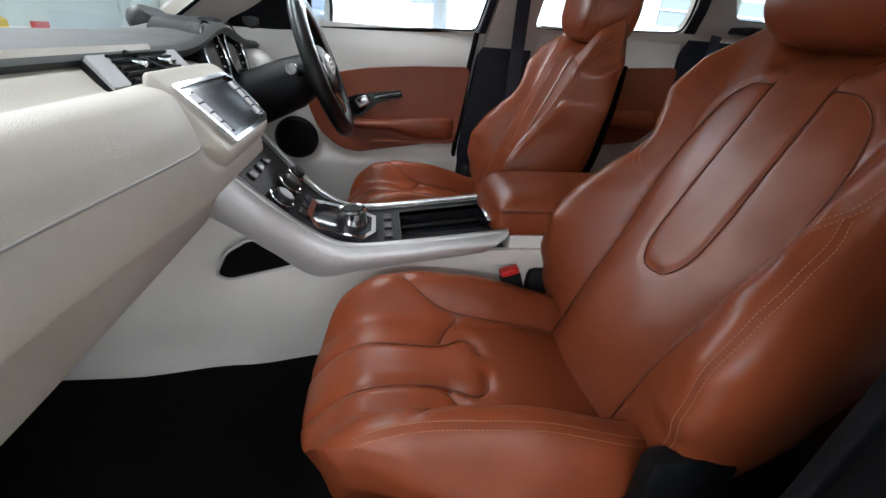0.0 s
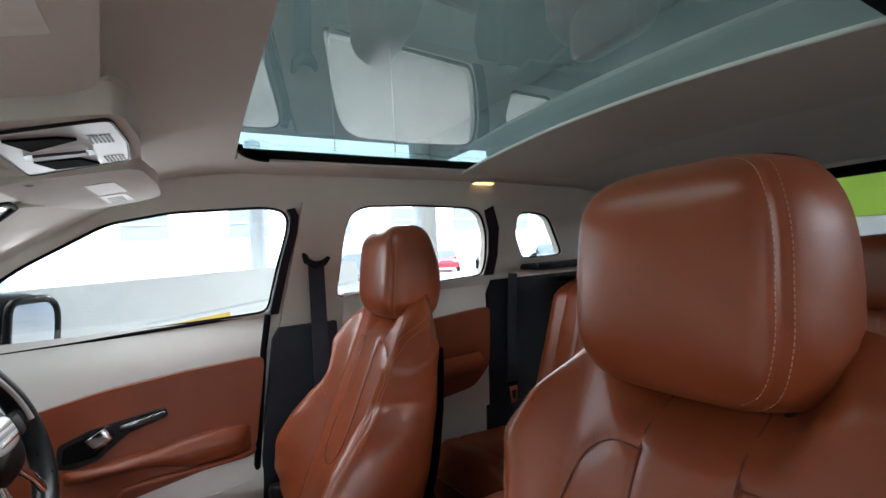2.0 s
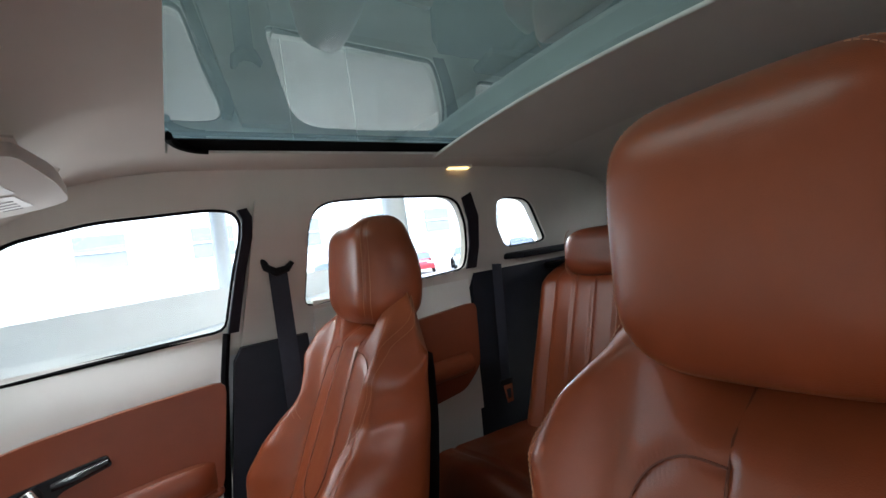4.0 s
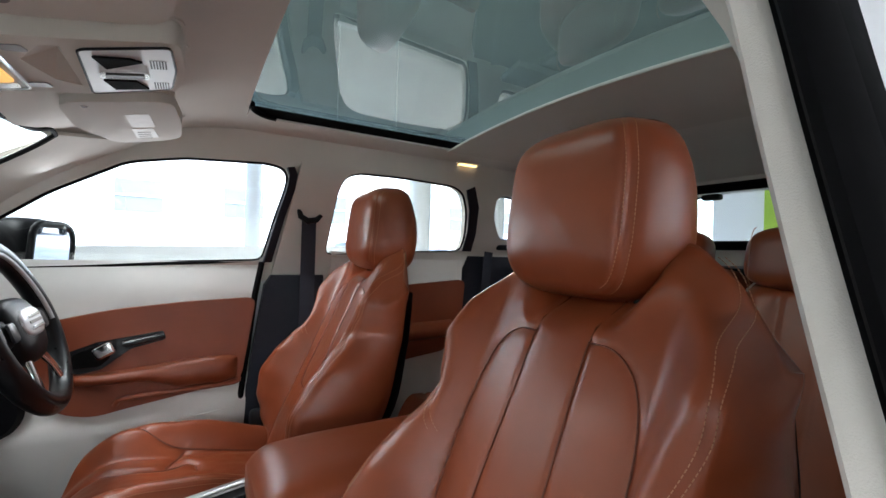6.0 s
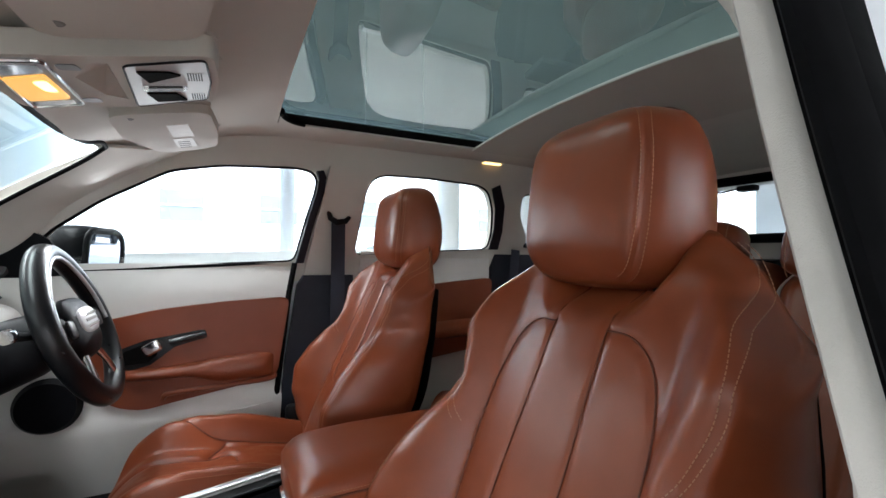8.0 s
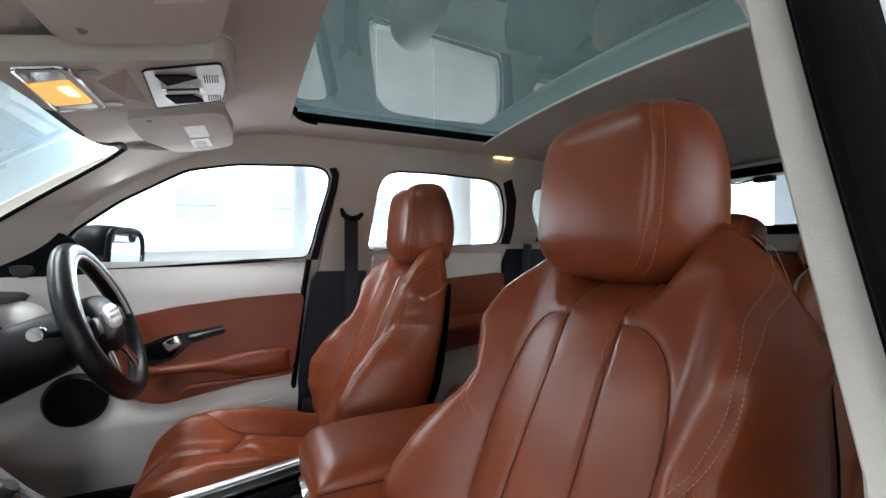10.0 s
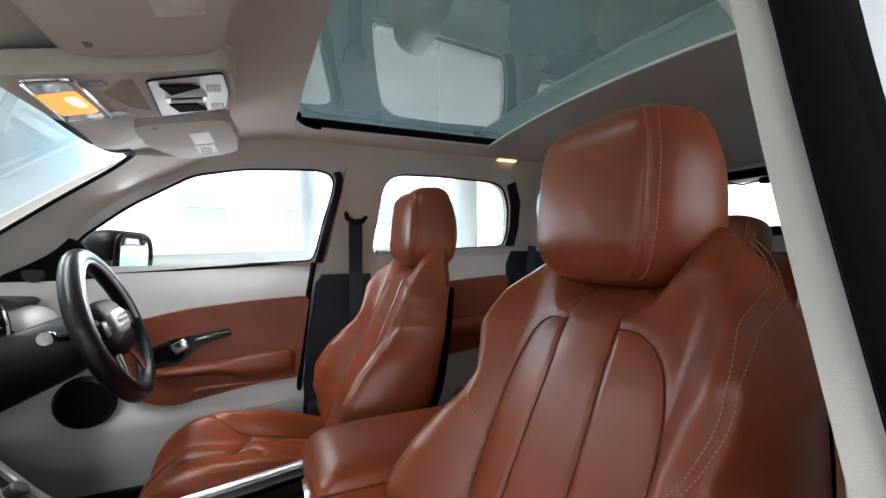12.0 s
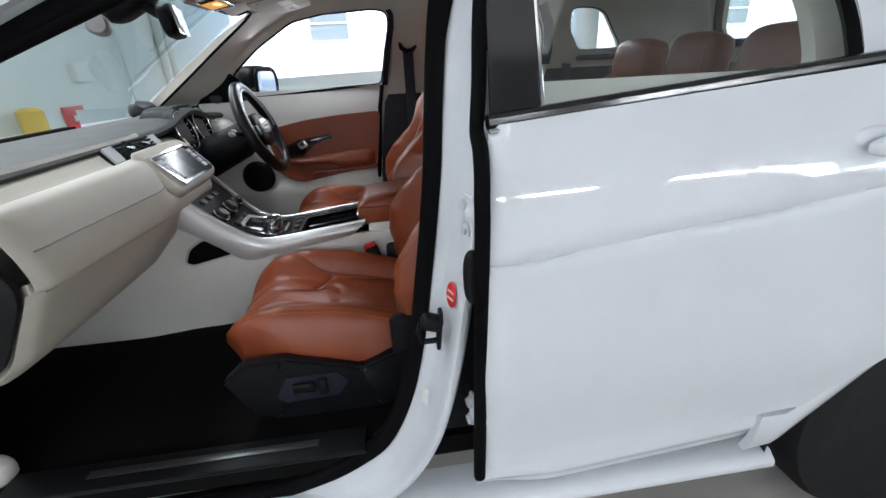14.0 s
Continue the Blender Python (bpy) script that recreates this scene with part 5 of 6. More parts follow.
for y0, y1, nm in ((0.178, 0.53, "driver_sun_visor"), (-0.66, -0.150, "passenger_sun_visor")):
    v = thing(nm, (-0.05, (y0 + y1) / 2, 1.46), "beige sun visor folded up with white warning labels" if y0 > 0 else "beige sun visor folded up with a worn white label", "sun visor", "sun visors")

    def vis(a, b, d):
        return Vector((a, b, 1.462 + 0.2 * a - d))
    far_side = y0 > 0
    VO = soften([(-0.145, y0), (0.025, y0), (0.038, (y0 + y1) / 2), (0.034, y1 - 0.03), (-0.02, y1), (-0.10, y1), (-0.15, (y0 + y1) / 2)] if far_side else [(-0.150, y0), (0.07, y0), (0.070, (y0 + y1) / 2), (0.030, y1), (-0.14, y1)], 0.035)
    bm = plate(VO, [], lambda a, b, d: vis(a, b, -0.012 + d), 0.024)
    bmesh.ops.bevel(bm, geom=[e for e in bm.edges if e.calc_face_angle(0) > 0.8], offset=0.006, segments=3, affect="EDGES")
    pan = part("panel", bm, HEADLINER, v, smooth=50)
    if far_side:
        for c0, c1 in ((0.262, 0.368), (0.384, 0.476)):
            lb = part("label", plate([(-0.058, c0), (-0.018, c0), (-0.012, c1), (-0.055, c1)], [], lambda a, b, d: vis(a, b, 0.012 + d), 0.001), PAPER, pan, "white warning label")
            for k in range(4):
                yy = c0 + 0.03 + 0.02 * k if c0 > 0.3 else c0 + 0.02 * k + 0.01
                if c0 > 0.3:
                    part("text_bar", plate([(-0.05, yy), (-0.025, yy), (-0.025, yy + 0.006), (-0.05, yy + 0.006)], [], lambda a, b, d: vis(a, b, 0.0132 + d), 0.0004), PRINT, lb)
    else:
        lb = part("label", plate(soften([(-0.030, -0.352), (0.026, -0.346), (0.022, -0.262), (-0.028, -0.255)], 0.004), [], lambda a, b, d: vis(a, b, 0.012 + d), 0.001), PAPER, pan, "worn white label")
    part("pivot", lathe([(0.012, 0), (0.012, 0.016), (0.008, 0.020), (0.0, 0.020)], 20, pose(-0.115, y0 + 0.03 if far_side else y1 - 0.035, 1.447, 180, 0, 0)), PRINT, v, "small dark visor clip")
# side courtesy lamp
court = thing("courtesy_lamp", (1.03, 0.66, 1.54), "small lit courtesy lamp on the side roof rail", "lamp")
CL = (1.02, 0.665)


def clp(a, b, d):
    y = CL[1] + b
    return Vector((CL[0] + a, y, lining_z(CL[0] + a, y) - d))


part("bezel", plate(soften([(-0.052, -0.026), (0.052, -0.026), (0.052, 0.026), (-0.052, 0.026)], 0.010), [], clp, 0.006), HEADLINER, court)
part("lens", plate(soften([(-0.042, -0.019), (0.042, -0.019), (0.042, 0.019), (-0.042, 0.019)], 0.008), [], lambda a, b, d: clp(a, b, 0.006 + d), 0.003), LAMPON, court, "warm lit lamp lens")

# rear-view mirror and camera at the windscreen
rvm = thing("rear_view_mirror", (-0.33, 0.0, 1.40), "black rear-view mirror hanging from its windscreen mount", "mirror")
mm = pose(-0.315, 0.0, 1.362, 0, -8, 12)
part("shell", turned(superbox(0.095, 0.022, 0.044, 4, 36, 20, 1.0), mm), BLACK, rvm, smooth=80)
part("glass", turned(box(0.0215, 0.0235, -0.088, 0.088, -0.038, 0.038, 0.001), mm), MIRROR, rvm, "mirror glass")
part("stem", tube([(-0.335, 0.0, 1.372), (-0.375, 0.01, 1.405), (-0.41, 0.02, 1.425)], [0.010, 0.016, 0.03], 12), BLACK, rvm)
part("mount", turned(superbox(0.055, 0.085, 0.032, 3, 32, 18, 1.0), pose(-0.415, 0.01, 1.418, 0, -28, 0)), BLACK, rvm, smooth=80)
cam_ = thing("dash_camera", (-0.41, -0.15, 1.36), "small silver dash camera stuck to the windscreen", "camera")
part("barrel", lathe([(0.0, -0.045), (0.022, -0.045), (0.026, -0.035), (0.026, 0.035), (0.020, 0.043), (0.0, 0.043)], 28, pose(-0.43, -0.165, 1.345, 90, 0, 20)), SILVER, cam_, smooth=50)
part("bracket", box(-0.45, -0.43, -0.175, -0.155, 1.36, 1.405, 0.005), BLACK, cam_)
part("lead", tube(spline([(-0.43, -0.10, 1.40), (-0.36, -0.03, 1.43), (-0.30, 0.0, 1.42), (-0.27, -0.03, 1.425)], 6), 0.003, 6), BLACK, cam_)

# outside mirror on the driver's door
em = thing("door_mirror", (-0.38, 0.98, 1.15), "black-framed outside mirror on the driver's door", "mirror")
me_ = pose(-0.372, 1.000, 1.156, 0, 3, -20)
part("shell", turned(superbox(0.114, 0.075, 0.098, 3.0, 40, 24, 0.95), me_), BLACK, em, smooth=80)
MG = soften([(-0.096, -0.072), (0.040, -0.078), (0.064, -0.050), (0.066, 0.040), (0.040, 0.074), (-0.088, 0.074)], 0.03)
part("glass", turned(plate(MG, [], lambda a, b, d: Vector((0.0735 + d, a, b)), 0.004), me_), MIRROR, em, "mirror glass")
part("rim", turned(tube([(0.074, a * 1.11 + 0.004, b * 1.10) for a, b in MG], 0.0095, 10, True, flat=1.3), me_), BLACK, em, "black mirror rim", smooth=80)
part("foot", tube([(-0.42, 0.86, 1.10), (-0.40, 0.93, 1.115)], [0.03, 0.025], 14), BLACK, em)
part("sail_panel", plate([(-0.64, 1.075), (-0.36, 1.095), (-0.40, 1.20), (-0.46, 1.24)], [], lambda a, b, d: Vector((a, side_y(b) - 0.02 + d, b)), 0.02), BLACK, em, "black mirror base panel")
part("tweeter", lathe([(0.0, 0.010), (0.026, 0.008), (0.032, 0.0)], 28, pose(-0.53, 0.845, 1.118, 90, 0, 0)), DKGREY, em, "round tweeter cover")
# something dark lying on the dashboard at the windscreen
bag = thing("folded_cloth", (-0.76, 0.61, 1.06), "crumpled dark cloth pouch on the dashboard top", "pouch")
bm = superbox(0.085, 0.06, 0.035, 2.4, 36, 20, 0.8)
for v in bm.verts:
    v.co += Vector((1, 1, 1)) * 0.012 * noise.noise(v.co * 22)
part("pouch", turned(bm, pose(-0.76, 0.61, 1.092, 0, 0, 30)), DKGREY, bag, smooth=50)
# ==== passenger side of the body ====
def near_in(z):
    """The inner trim's plane on the passenger side."""
    return -0.763 + 0.27 * max(0.0, z - 1.04)


def seal_y(z):
    return near_in(z) + 0.010


near = thing("body_side_near", (0.3, -0.75, 1.12), "white door frame and pillars round the open front doorway", "car body", kind="structure")
WAY = [(-0.70, 0.300), (-0.40, 0.294), (-0.10, 0.306), (0.05, 0.338), (0.14, 0.378), (0.205, 0.43), (0.259, 0.54), (0.295, 0.683), (0.316, 0.815), (0.333, 0.93), (0.348, 1.05), (0.362, 1.18), (0.374, 1.27), (0.385, 1.335), (0.388, 1.372), (0.378, 1.404), (0.33, 1.418), (0.27, 1.420), (0.10, 1.404), (-0.05, 1.366), (-0.155, 1.322), (-0.36, 1.237), (-0.50, 1.165), (-0.66, 1.075), (-0.80, 0.98)]
way = spline([(a, 0, b) for a, b in WAY], 5)
norms = []
for i in range(len(way)):
    d = way[min(i + 1, len(way) - 1)] - way[max(i - 1, 0)]
    norms.append(Vector((d.z, 0, -d.x)).normalized())
PROFILE = [(0.004, 0.0), (0.014, -0.012), (0.026, -0.028), (0.040, -0.045), (0.049, -0.065), (0.055, -0.082), (0.059, -0.098), (0.062, -0.110), (0.066, -0.117), (0.078, -0.112), (0.092, -0.075)]


def jamb_f(u, v):
    i = round(u * (len(way) - 1))
    k = v * (len(PROFILE) - 1)
    j = min(int(k), len(PROFILE) - 2)
    o = PROFILE[j][0] + (PROFILE[j + 1][0] - PROFILE[j][0]) * (k - j)
    q = PROFILE[j][1] + (PROFILE[j + 1][1] - PROFILE[j][1]) * (k - j)
    p = way[i] + norms[i] * o
    z = way[i].z
    q *= (1 - 0.40 * smoothstep(1.06, 1.25, z)) * (1 - 0.15 * smoothstep(0.55, 0.36, z)) * (1 - 0.35 * smoothstep(0.1, -0.2, way[i].x))
    return (p.x, seal_y(z) + q, p.z)


part("jamb", grid(jamb_f, len(way) - 1, 24), JAMB, near, "white painted door jamb", smooth=50)


def along(line, grow=0.0):
    """A strip round the doorway through (outwards, sideways) points, wider towards the roof by grow."""
    def f(u, v):
        i = round(u * (len(way) - 1))
        k = v * (len(line) - 1)
        j = min(int(k), len(line) - 2)
        o = line[j][0] + (line[j + 1][0] - line[j][0]) * (k - j)
        q = line[j][1] + (line[j + 1][1] - line[j][1]) * (k - j)
        p = way[i] + norms[i] * o * (1 + grow * smoothstep(1.22, 1.38, way[i].z))
        return (p.x, near_in(way[i].z) + q, p.z)
    return f


part("seal_flange", grid(along([(0.010, 0.026), (0.008, 0.022), (0.003, 0.015), (0.0, 0.010)]), len(way) - 1, 6), RUBBER, near, "black rubber seal flange", smooth=60)
UP = [i for i in range(len(way)) if way[i].z > 1.012]
EDGE = along([(0.010, 0.026), (0.004, 0.034), (0.004, 0.046), (0.020, 0.054), (0.075, 0.050)])
part("trim_edge", grid(lambda u, v: EDGE((UP[0] + round(u * (len(UP) - 1))) / (len(way) - 1), v), len(UP) - 1, 8), HEADLINER, near, "cream pillar edge trim", smooth=60)
part("lower_trim_edge", grid(lambda u, v: EDGE(round(u * UP[0]) / (len(way) - 1), v), UP[0], 8), BLACK, near, "black lower pillar edge trim", smooth=60)
part("door_seal", tube([(p.x, seal_y(p.z) - 0.004, p.z) for p in way], 0.0140, 10, flat=0.9), RUBBER, near, "thick black rubber door seal")
part("seal_skirt", grid(along([(-0.004, 0.004), (0.000, -0.006), (0.008, -0.010), (0.018, -0.012)], 0.8), len(way) - 1, 6), RUBBER, near, "black rubber seal skirt", smooth=60)
part("seal_lip", tube([(p.x + n.x * 0.016, seal_y(p.z) - 0.012, p.z + n.z * 0.016) for p, n in zip(way, norms)], 0.005, 6), RUBBER, near)
TRIMO = [(0.375, 1.015), (0.386, 1.075), (0.400, 1.18), (0.420, 1.29), (0.434, 1.37), (0.414, 1.440), (0.30, 1.458), (0.09, 1.440), (-0.07, 1.398), (-0.17, 1.352), (-0.33, 1.270), (-0.47, 1.200), (-0.66, 1.092), (-0.90, 1.06), (-0.80, 1.135), (-0.60, 1.265), (-0.42, 1.375), (-0.245, 1.468), (-0.10, 1.515), (0.20, 1.545), (1.10, 1.545), (1.50, 1.535), (1.80, 1.50), (1.95, 1.44), (2.03, 1.30), (2.03, 1.06), (0.56, 1.06), (0.54, 1.015)]
WRN = soften([(0.517, 1.105), (0.532, 1.40), (0.56, 1.445), (0.58, 1.463), (0.76, 1.466), (0.99, 1.458), (1.045, 1.435), (1.09, 1.36), (1.115, 1.26), (1.112, 1.170)], 0.03)
part("inner_trim", plate(TRIMO, [WRN, WQ], lambda a, b, d: Vector((a, other(side_y(max(b, 1.09)) - 0.050 - 0.02 * smoothstep(1.1, 1.02, b) + d), b)), 0.030), HEADLINER, near, "cream inner pillar trim", smooth=20)
OUTO = [(a + (0.048 if i < 5 else 0.0), b) for i, (a, b) in enumerate(TRIMO)]
part("outer_frame", plate(OUTO, [WRN, WQ], lambda a, b, d: near_place(a, b, 0.050 + d), 0.02), PAINT, near, "white outer frame", smooth=20)
ip = [i for i in range(len(way)) if way[i].x < 0.2 and way[i].z > 0.95]
part("screen_pillar", grid(lambda u, v: ((way[ip[round(u * (len(ip) - 1))]] + norms[ip[round(u * (len(ip) - 1))]] * (0.100 + 0.10 * v)).x, seal_y(way[ip[round(u * (len(ip) - 1))]].z) - 0.060 + 0.080 * v, (way[ip[round(u * (len(ip) - 1))]] + norms[ip[round(u * (len(ip) - 1))]] * (0.100 + 0.10 * v)).z), len(ip) - 1, 4), GLOSS, near, "gloss black windscreen pillar", smooth=60)
part("lower_pillar_trim", plate([(0.270, 0.42), (0.318, 0.70), (0.358, 0.98), (0.368, 1.014), (0.54, 1.014), (0.56, 0.42)], [], lambda a, b, d: Vector((a, other(0.795 + d), b)), 0.05), BLACK, near, "dark lower pillar trim")
for x0 in (0.42, 0.95):
    hook = thing("grab_handle" if x0 < 0.5 else "coat_hook", (x0, -0.62, 1.48), "cream folding grab handle on the roof rail" if x0 < 0.5 else "small cream coat hook on the roof rail", "handle")
    part("grip", tube(spline([(x0, -0.615, 1.505), (x0 + 0.01, -0.585, 1.485), (x0 + 0.10, -0.575, 1.478), (x0 + 0.19, -0.585, 1.485), (x0 + 0.20, -0.615, 1.505)], 5) if x0 < 0.5 else [(x0, -0.61, 1.50), (x0, -0.58, 1.475)], 0.011, 10), HEADLINER, hook)

# latch striker, hinges, sticker on the jamb
striker = thing("door_striker", (0.338, -0.825, 0.75), "black door latch striker on the white jamb", "latch")
SK = pose(0.042, 0.042, -0.042)
part("base", turned(box(-0.004, 0.004, -0.014, 0.014, -0.040, 0.040, 0.003), SK @ pose(0.298, -0.872, 0.790, 0, 6, 0)), BLACK, striker)
part("loop", turned(tube([(0.296, -0.872, 0.765), (0.262, -0.876, 0.768), (0.258, -0.876, 0.79), (0.262, -0.874, 0.808), (0.298, -0.870, 0.812)], 0.006, 8), SK), BLACK, striker)
part("cover", turned(superbox(0.016, 0.022, 0.016, 3, 20, 12, 1.0), SK @ pose(0.284, -0.874, 0.808, 0, 20, 0)), BLACK, striker, smooth=80)
for z in (0.976, 0.558):
    hg = part("hinge", turned(box(-0.005, 0.005, -0.018, 0.018, -0.038, 0.038, 0.005, 3), pose(0.400, -0.852, z, 0, 0, 14)), JAMB, near, "white painted rear-door hinge")
    for dz in (-0.022, 0.022):
        part("bolt", lathe([(0.013, 0), (0.013, 0.003), (0.010, 0.003), (0.010, 0.009), (0.006, 0.010), (0.0, 0.008)], 12, pose(0.394, -0.852, z + dz, 0, -90, 14)), JAMB, hg)
    part("arm", tube(spline([(0.396, -0.868, z + 0.012), (0.405, -0.884, z + 0.010), (0.425, -0.888, z + 0.004), (0.446, -0.878, z)], 4), [0.010] * 13, 8, flat=1.5, up=(0, 0, 1)), JAMB, hg)
part("gaiter", turned(superbox(0.016, 0.020, 0.050, 3, 20, 16, 1.0), pose(0.402, -0.872, 0.872)), BLACK, near, "black wiring gaiter")
stick = thing("round_sticker", (0.3585, -0.83, 0.817), "small red oval sticker on the door jamb", "sticker")
SM = pose(0.3660, -0.830, 0.818, 0, -84, 18)
part("disc", lathe([(0.0, 0.002), (0.021, 0.002), (0.022, 0.0)], 28, SM @ Matrix.Diagonal((1.15, 0.8, 1, 1))), RED, stick)
for k in (-1, 1):
    part("print_bar", turned(box(-0.002, 0.002, -0.011, 0.011, 0.002, 0.0028), SM @ pose(0.007 * k, 0, 0)), PAPER, stick)
tag_ = thing("paper_tag", (0.306, -0.82, 0.585), "small yellowed paper label on the lower jamb", "label")
part("sheet", turned(box(-0.008, 0.008, -0.001, 0.0, -0.022, 0.022), pose(0.304, -0.822, 0.585, 0, 8, -55)), PAPER, tag_)

# rear door, seen from outside
rd = thing("near_rear_door", (0.9, -0.88, 0.45), "closed white rear door with black window frame", "car door")


def belt_z(x):
    return 1.116 + 0.088 * (x - 0.43)


def arch(x):
    d = 0.483 ** 2 - (x - 1.59) ** 2
    return min(0.36 + math.sqrt(d), 0.467 + 0.99 * (x - 1.118)) if d > 0 and x > 1.118 else 0.0


def skin_y(x, z):
    cre = 0.916 + 0.116 * (x - 0.42)
    h = max(0.0, z - cre)
    y = -0.908 + 0.23 * h + 0.3 * h * h - 0.004 * math.exp(-h / 0.02) * (z > cre)
    y += 0.008 * bump(z, cre - 0.008, 0.010)
    y += 0.034 * smoothstep(0.70, 0.46, z)
    return y + 0.014 * math.exp(-((x - 0.423) / 0.010) ** 2)


def skin_f(x0, x1):
    def f(u, v):
        x = x0 + (x1 - x0) * u
        low = max(0.425 + 0.080 * (min(x, 1.1) - 0.402), arch(x))
        z = low + (belt_z(x) - low) * v
        return (x + (0.022 * smoothstep(1.045, 1.10, z) * (1 - u) ** 6 if x0 < 1 else 0.0), skin_y(x, z), z)
    return f


part("skin", thick(grid(skin_f(0.423, 1.275), 70, 60), 0.02), PAINT, rd, "white painted door skin", smooth=60)
part("edge_seal", tube(spline([(0.403, -0.880, 0.40), (0.404, -0.898, 0.66), (0.406, -0.910, 0.88), (0.407, -0.914, 0.98), (0.408, -0.909, 1.02), (0.411, -0.896, 1.054), (0.415, -0.868, 1.088), (0.418, -0.834, 1.104), (0.421, -0.820, 1.126), (0.428, -0.803, 1.177), (0.436, -0.775, 1.254), (0.447, -0.741, 1.339), (0.456, -0.705, 1.43)], 4), 0.0125, 12), RUBBER, rd, "black rubber edge seal")
part("belt_moulding", tube([(0.430 + 0.86 * k / 12, other(side_y(belt_z(0.430 + 0.86 * k / 12)) + 0.078), belt_z(0.430 + 0.86 * k / 12) + 0.008) for k in range(13)], 0.013, 10), GLOSS, rd, "gloss black belt moulding")
part("belt_bright", tube([(0.430 + 0.86 * k / 12, other(side_y(belt_z(0.430 + 0.86 * k / 12)) + 0.090), belt_z(0.430 + 0.86 * k / 12) - 0.004) for k in range(13)], 0.004, 6), CHROME, rd)
part("pillar_cover", plate([(0.436, 1.120), (0.524, 1.130), (0.536, 1.47), (0.462, 1.47)], [], lambda a, b, d: near_place(a, b, 0.072 + d), 0.006), GLOSS, rd, "gloss black pillar cover")
part("window_frame", tube([near_place(a, b, 0.055) for a, b in WRN], 0.014, 8, True), RUBBER, rd, "black window frame")
part("run_channel", tube([near_place(0.522, 1.128, 0.078), near_place(0.534, 1.45, 0.078)], 0.004, 6), CHROME, rd)
part("pane", plate(WRN, [], lambda a, b, d: near_place(a, b, 0.055 + d), 0.004), CLEAR, rd, "clear rear window glass").visible_shadow = False
hb_ = part("handle", turned(superbox(0.020, 0.115, 0.018, 3.2, 40, 20, 1.0), pose(1.146, -0.934, 1.066, 0, -5, 0)), PAINT, rd, "white pull handle", smooth=80)
part("handle_cup", turned(superbox(0.014, 0.055, 0.032, 2.4, 30, 16, 1.0), pose(1.07, -0.900, 1.056)), PAINT, hb_, smooth=80)
part("inner_panel", thick(grid(lambda u, v: (0.50 + 0.62 * u, other(0.845), 0.42 + 0.755 * v), 12, 12), 0.02), CREAM, rd, "cream inner door panel")
part("sill_ledge", box(0.50, 1.10, -0.795, -0.765, 1.10, 1.135, 0.008), CREAM, rd, "cream window ledge")

# sill, rear wing and wheel
sill = thing("rocker_panel", (0.5, -0.88, 0.3), "white sill panel under the doors", "sill", kind="structure")
part("upper", thick(grid(lambda u, v: (-0.75 + 1.90 * u, [-0.760, -0.800, -0.846, -0.866, -0.866, -0.835][round(v * 5)], [0.300, 0.298, 0.290, 0.272, 0.255, 0.215][round(v * 5)]), 40, 5), -0.012), PAINT, sill, "white painted sill", smooth=50)
part("cladding", thick(grid(lambda u, v: (0.400 + (0.735 - 0.09 * v) * u, -0.872 - 0.012 * bump(v, 0.45, 0.25) + 0.02 * v ** 2, 0.420 + 0.058 * u - (0.075 + 0.040 * smoothstep(0.0, 0.3, u)) * v), 30, 10), -0.02), PAINT, sill, "white lower cladding", smooth=60)
part("tread", box(-0.62, 0.16, -0.775, -0.70, 0.395, 0.409, 0.004), BLACK, sill, "black sill tread")
part("tread_strip", box(-0.45, 0.05, -0.745, -0.725, 0.409, 0.412, 0.001), ALLOY, sill, "worn metal tread strip")
wing = thing("rear_wing", (1.6, -0.88, 0.5), "white rear wing over the wheel", "car body", kind="structure")
part("skin", thick(grid(skin_f(1.281, 2.15), 40, 40), 0.02), PAINT, wing, smooth=60)
part("arch_flare", thick(grid(lambda u, v: (1.045 + 0.36 * u - 0.012 * v + 0.045 * v * u, -0.874 - 0.006 * math.sin(math.pi * v) + 0.012 * v, max(0.455, 0.463 + 0.99 * (1.045 + 0.36 * u - 1.118)) - (0.105 - 0.045 * u) * v), 24, 6), 0.015), PAINT, wing, "white wheel-arch flare", smooth=60)
part("arch_lip", tube([(1.59 + 0.470 * math.cos(radians(a)), -0.872, 0.36 + 0.470 * math.sin(radians(a))) for a in range(6, 142, 5)], 0.018, 8), PAINT, wing, "white wheel-arch lip")
part("arch_liner", grid(lambda u, v: (1.57 + 0.44 * math.cos(math.pi * u), -0.85 + 0.30 * v, 0.28 + 0.44 * math.sin(math.pi * u)), 24, 4), BLACK, wing, "black arch liner")
wheel_r = part("wheel", lathe([(0.245, -0.10), (0.30, -0.115), (0.345, -0.105), (0.358, -0.08), (0.360, 0.0), (0.358, 0.08), (0.345, 0.105), (0.30, 0.115), (0.245, 0.10)], 64, pose(1.55, -0.755, 0.362, 90, 0, 0)), TYRE, wing, "black tyre on a dark alloy wheel", smooth=40)
part("rim", lathe([(0.0, 0.04), (0.06, 0.045), (0.07, 0.02), (0.215, 0.02), (0.235, 0.085), (0.246, 0.095), (0.248, 0.08)], 48, pose(1.55, -0.755, 0.362, 90, 0, 0)), ALLOY, wheel_r, "dark alloy rim", smooth=40)
for k in range(10):
    part("spoke", turned(box(0.05, 0.235, -0.012, 0.012, 0.05, 0.085, 0.006), pose(1.55, -0.755, 0.362, 90, 0, 0) @ pose(0, 0, 0, 0, 0, 36 * k + (8 if k % 2 else -8))), ALLOY, wheel_r, "dark alloy spoke")
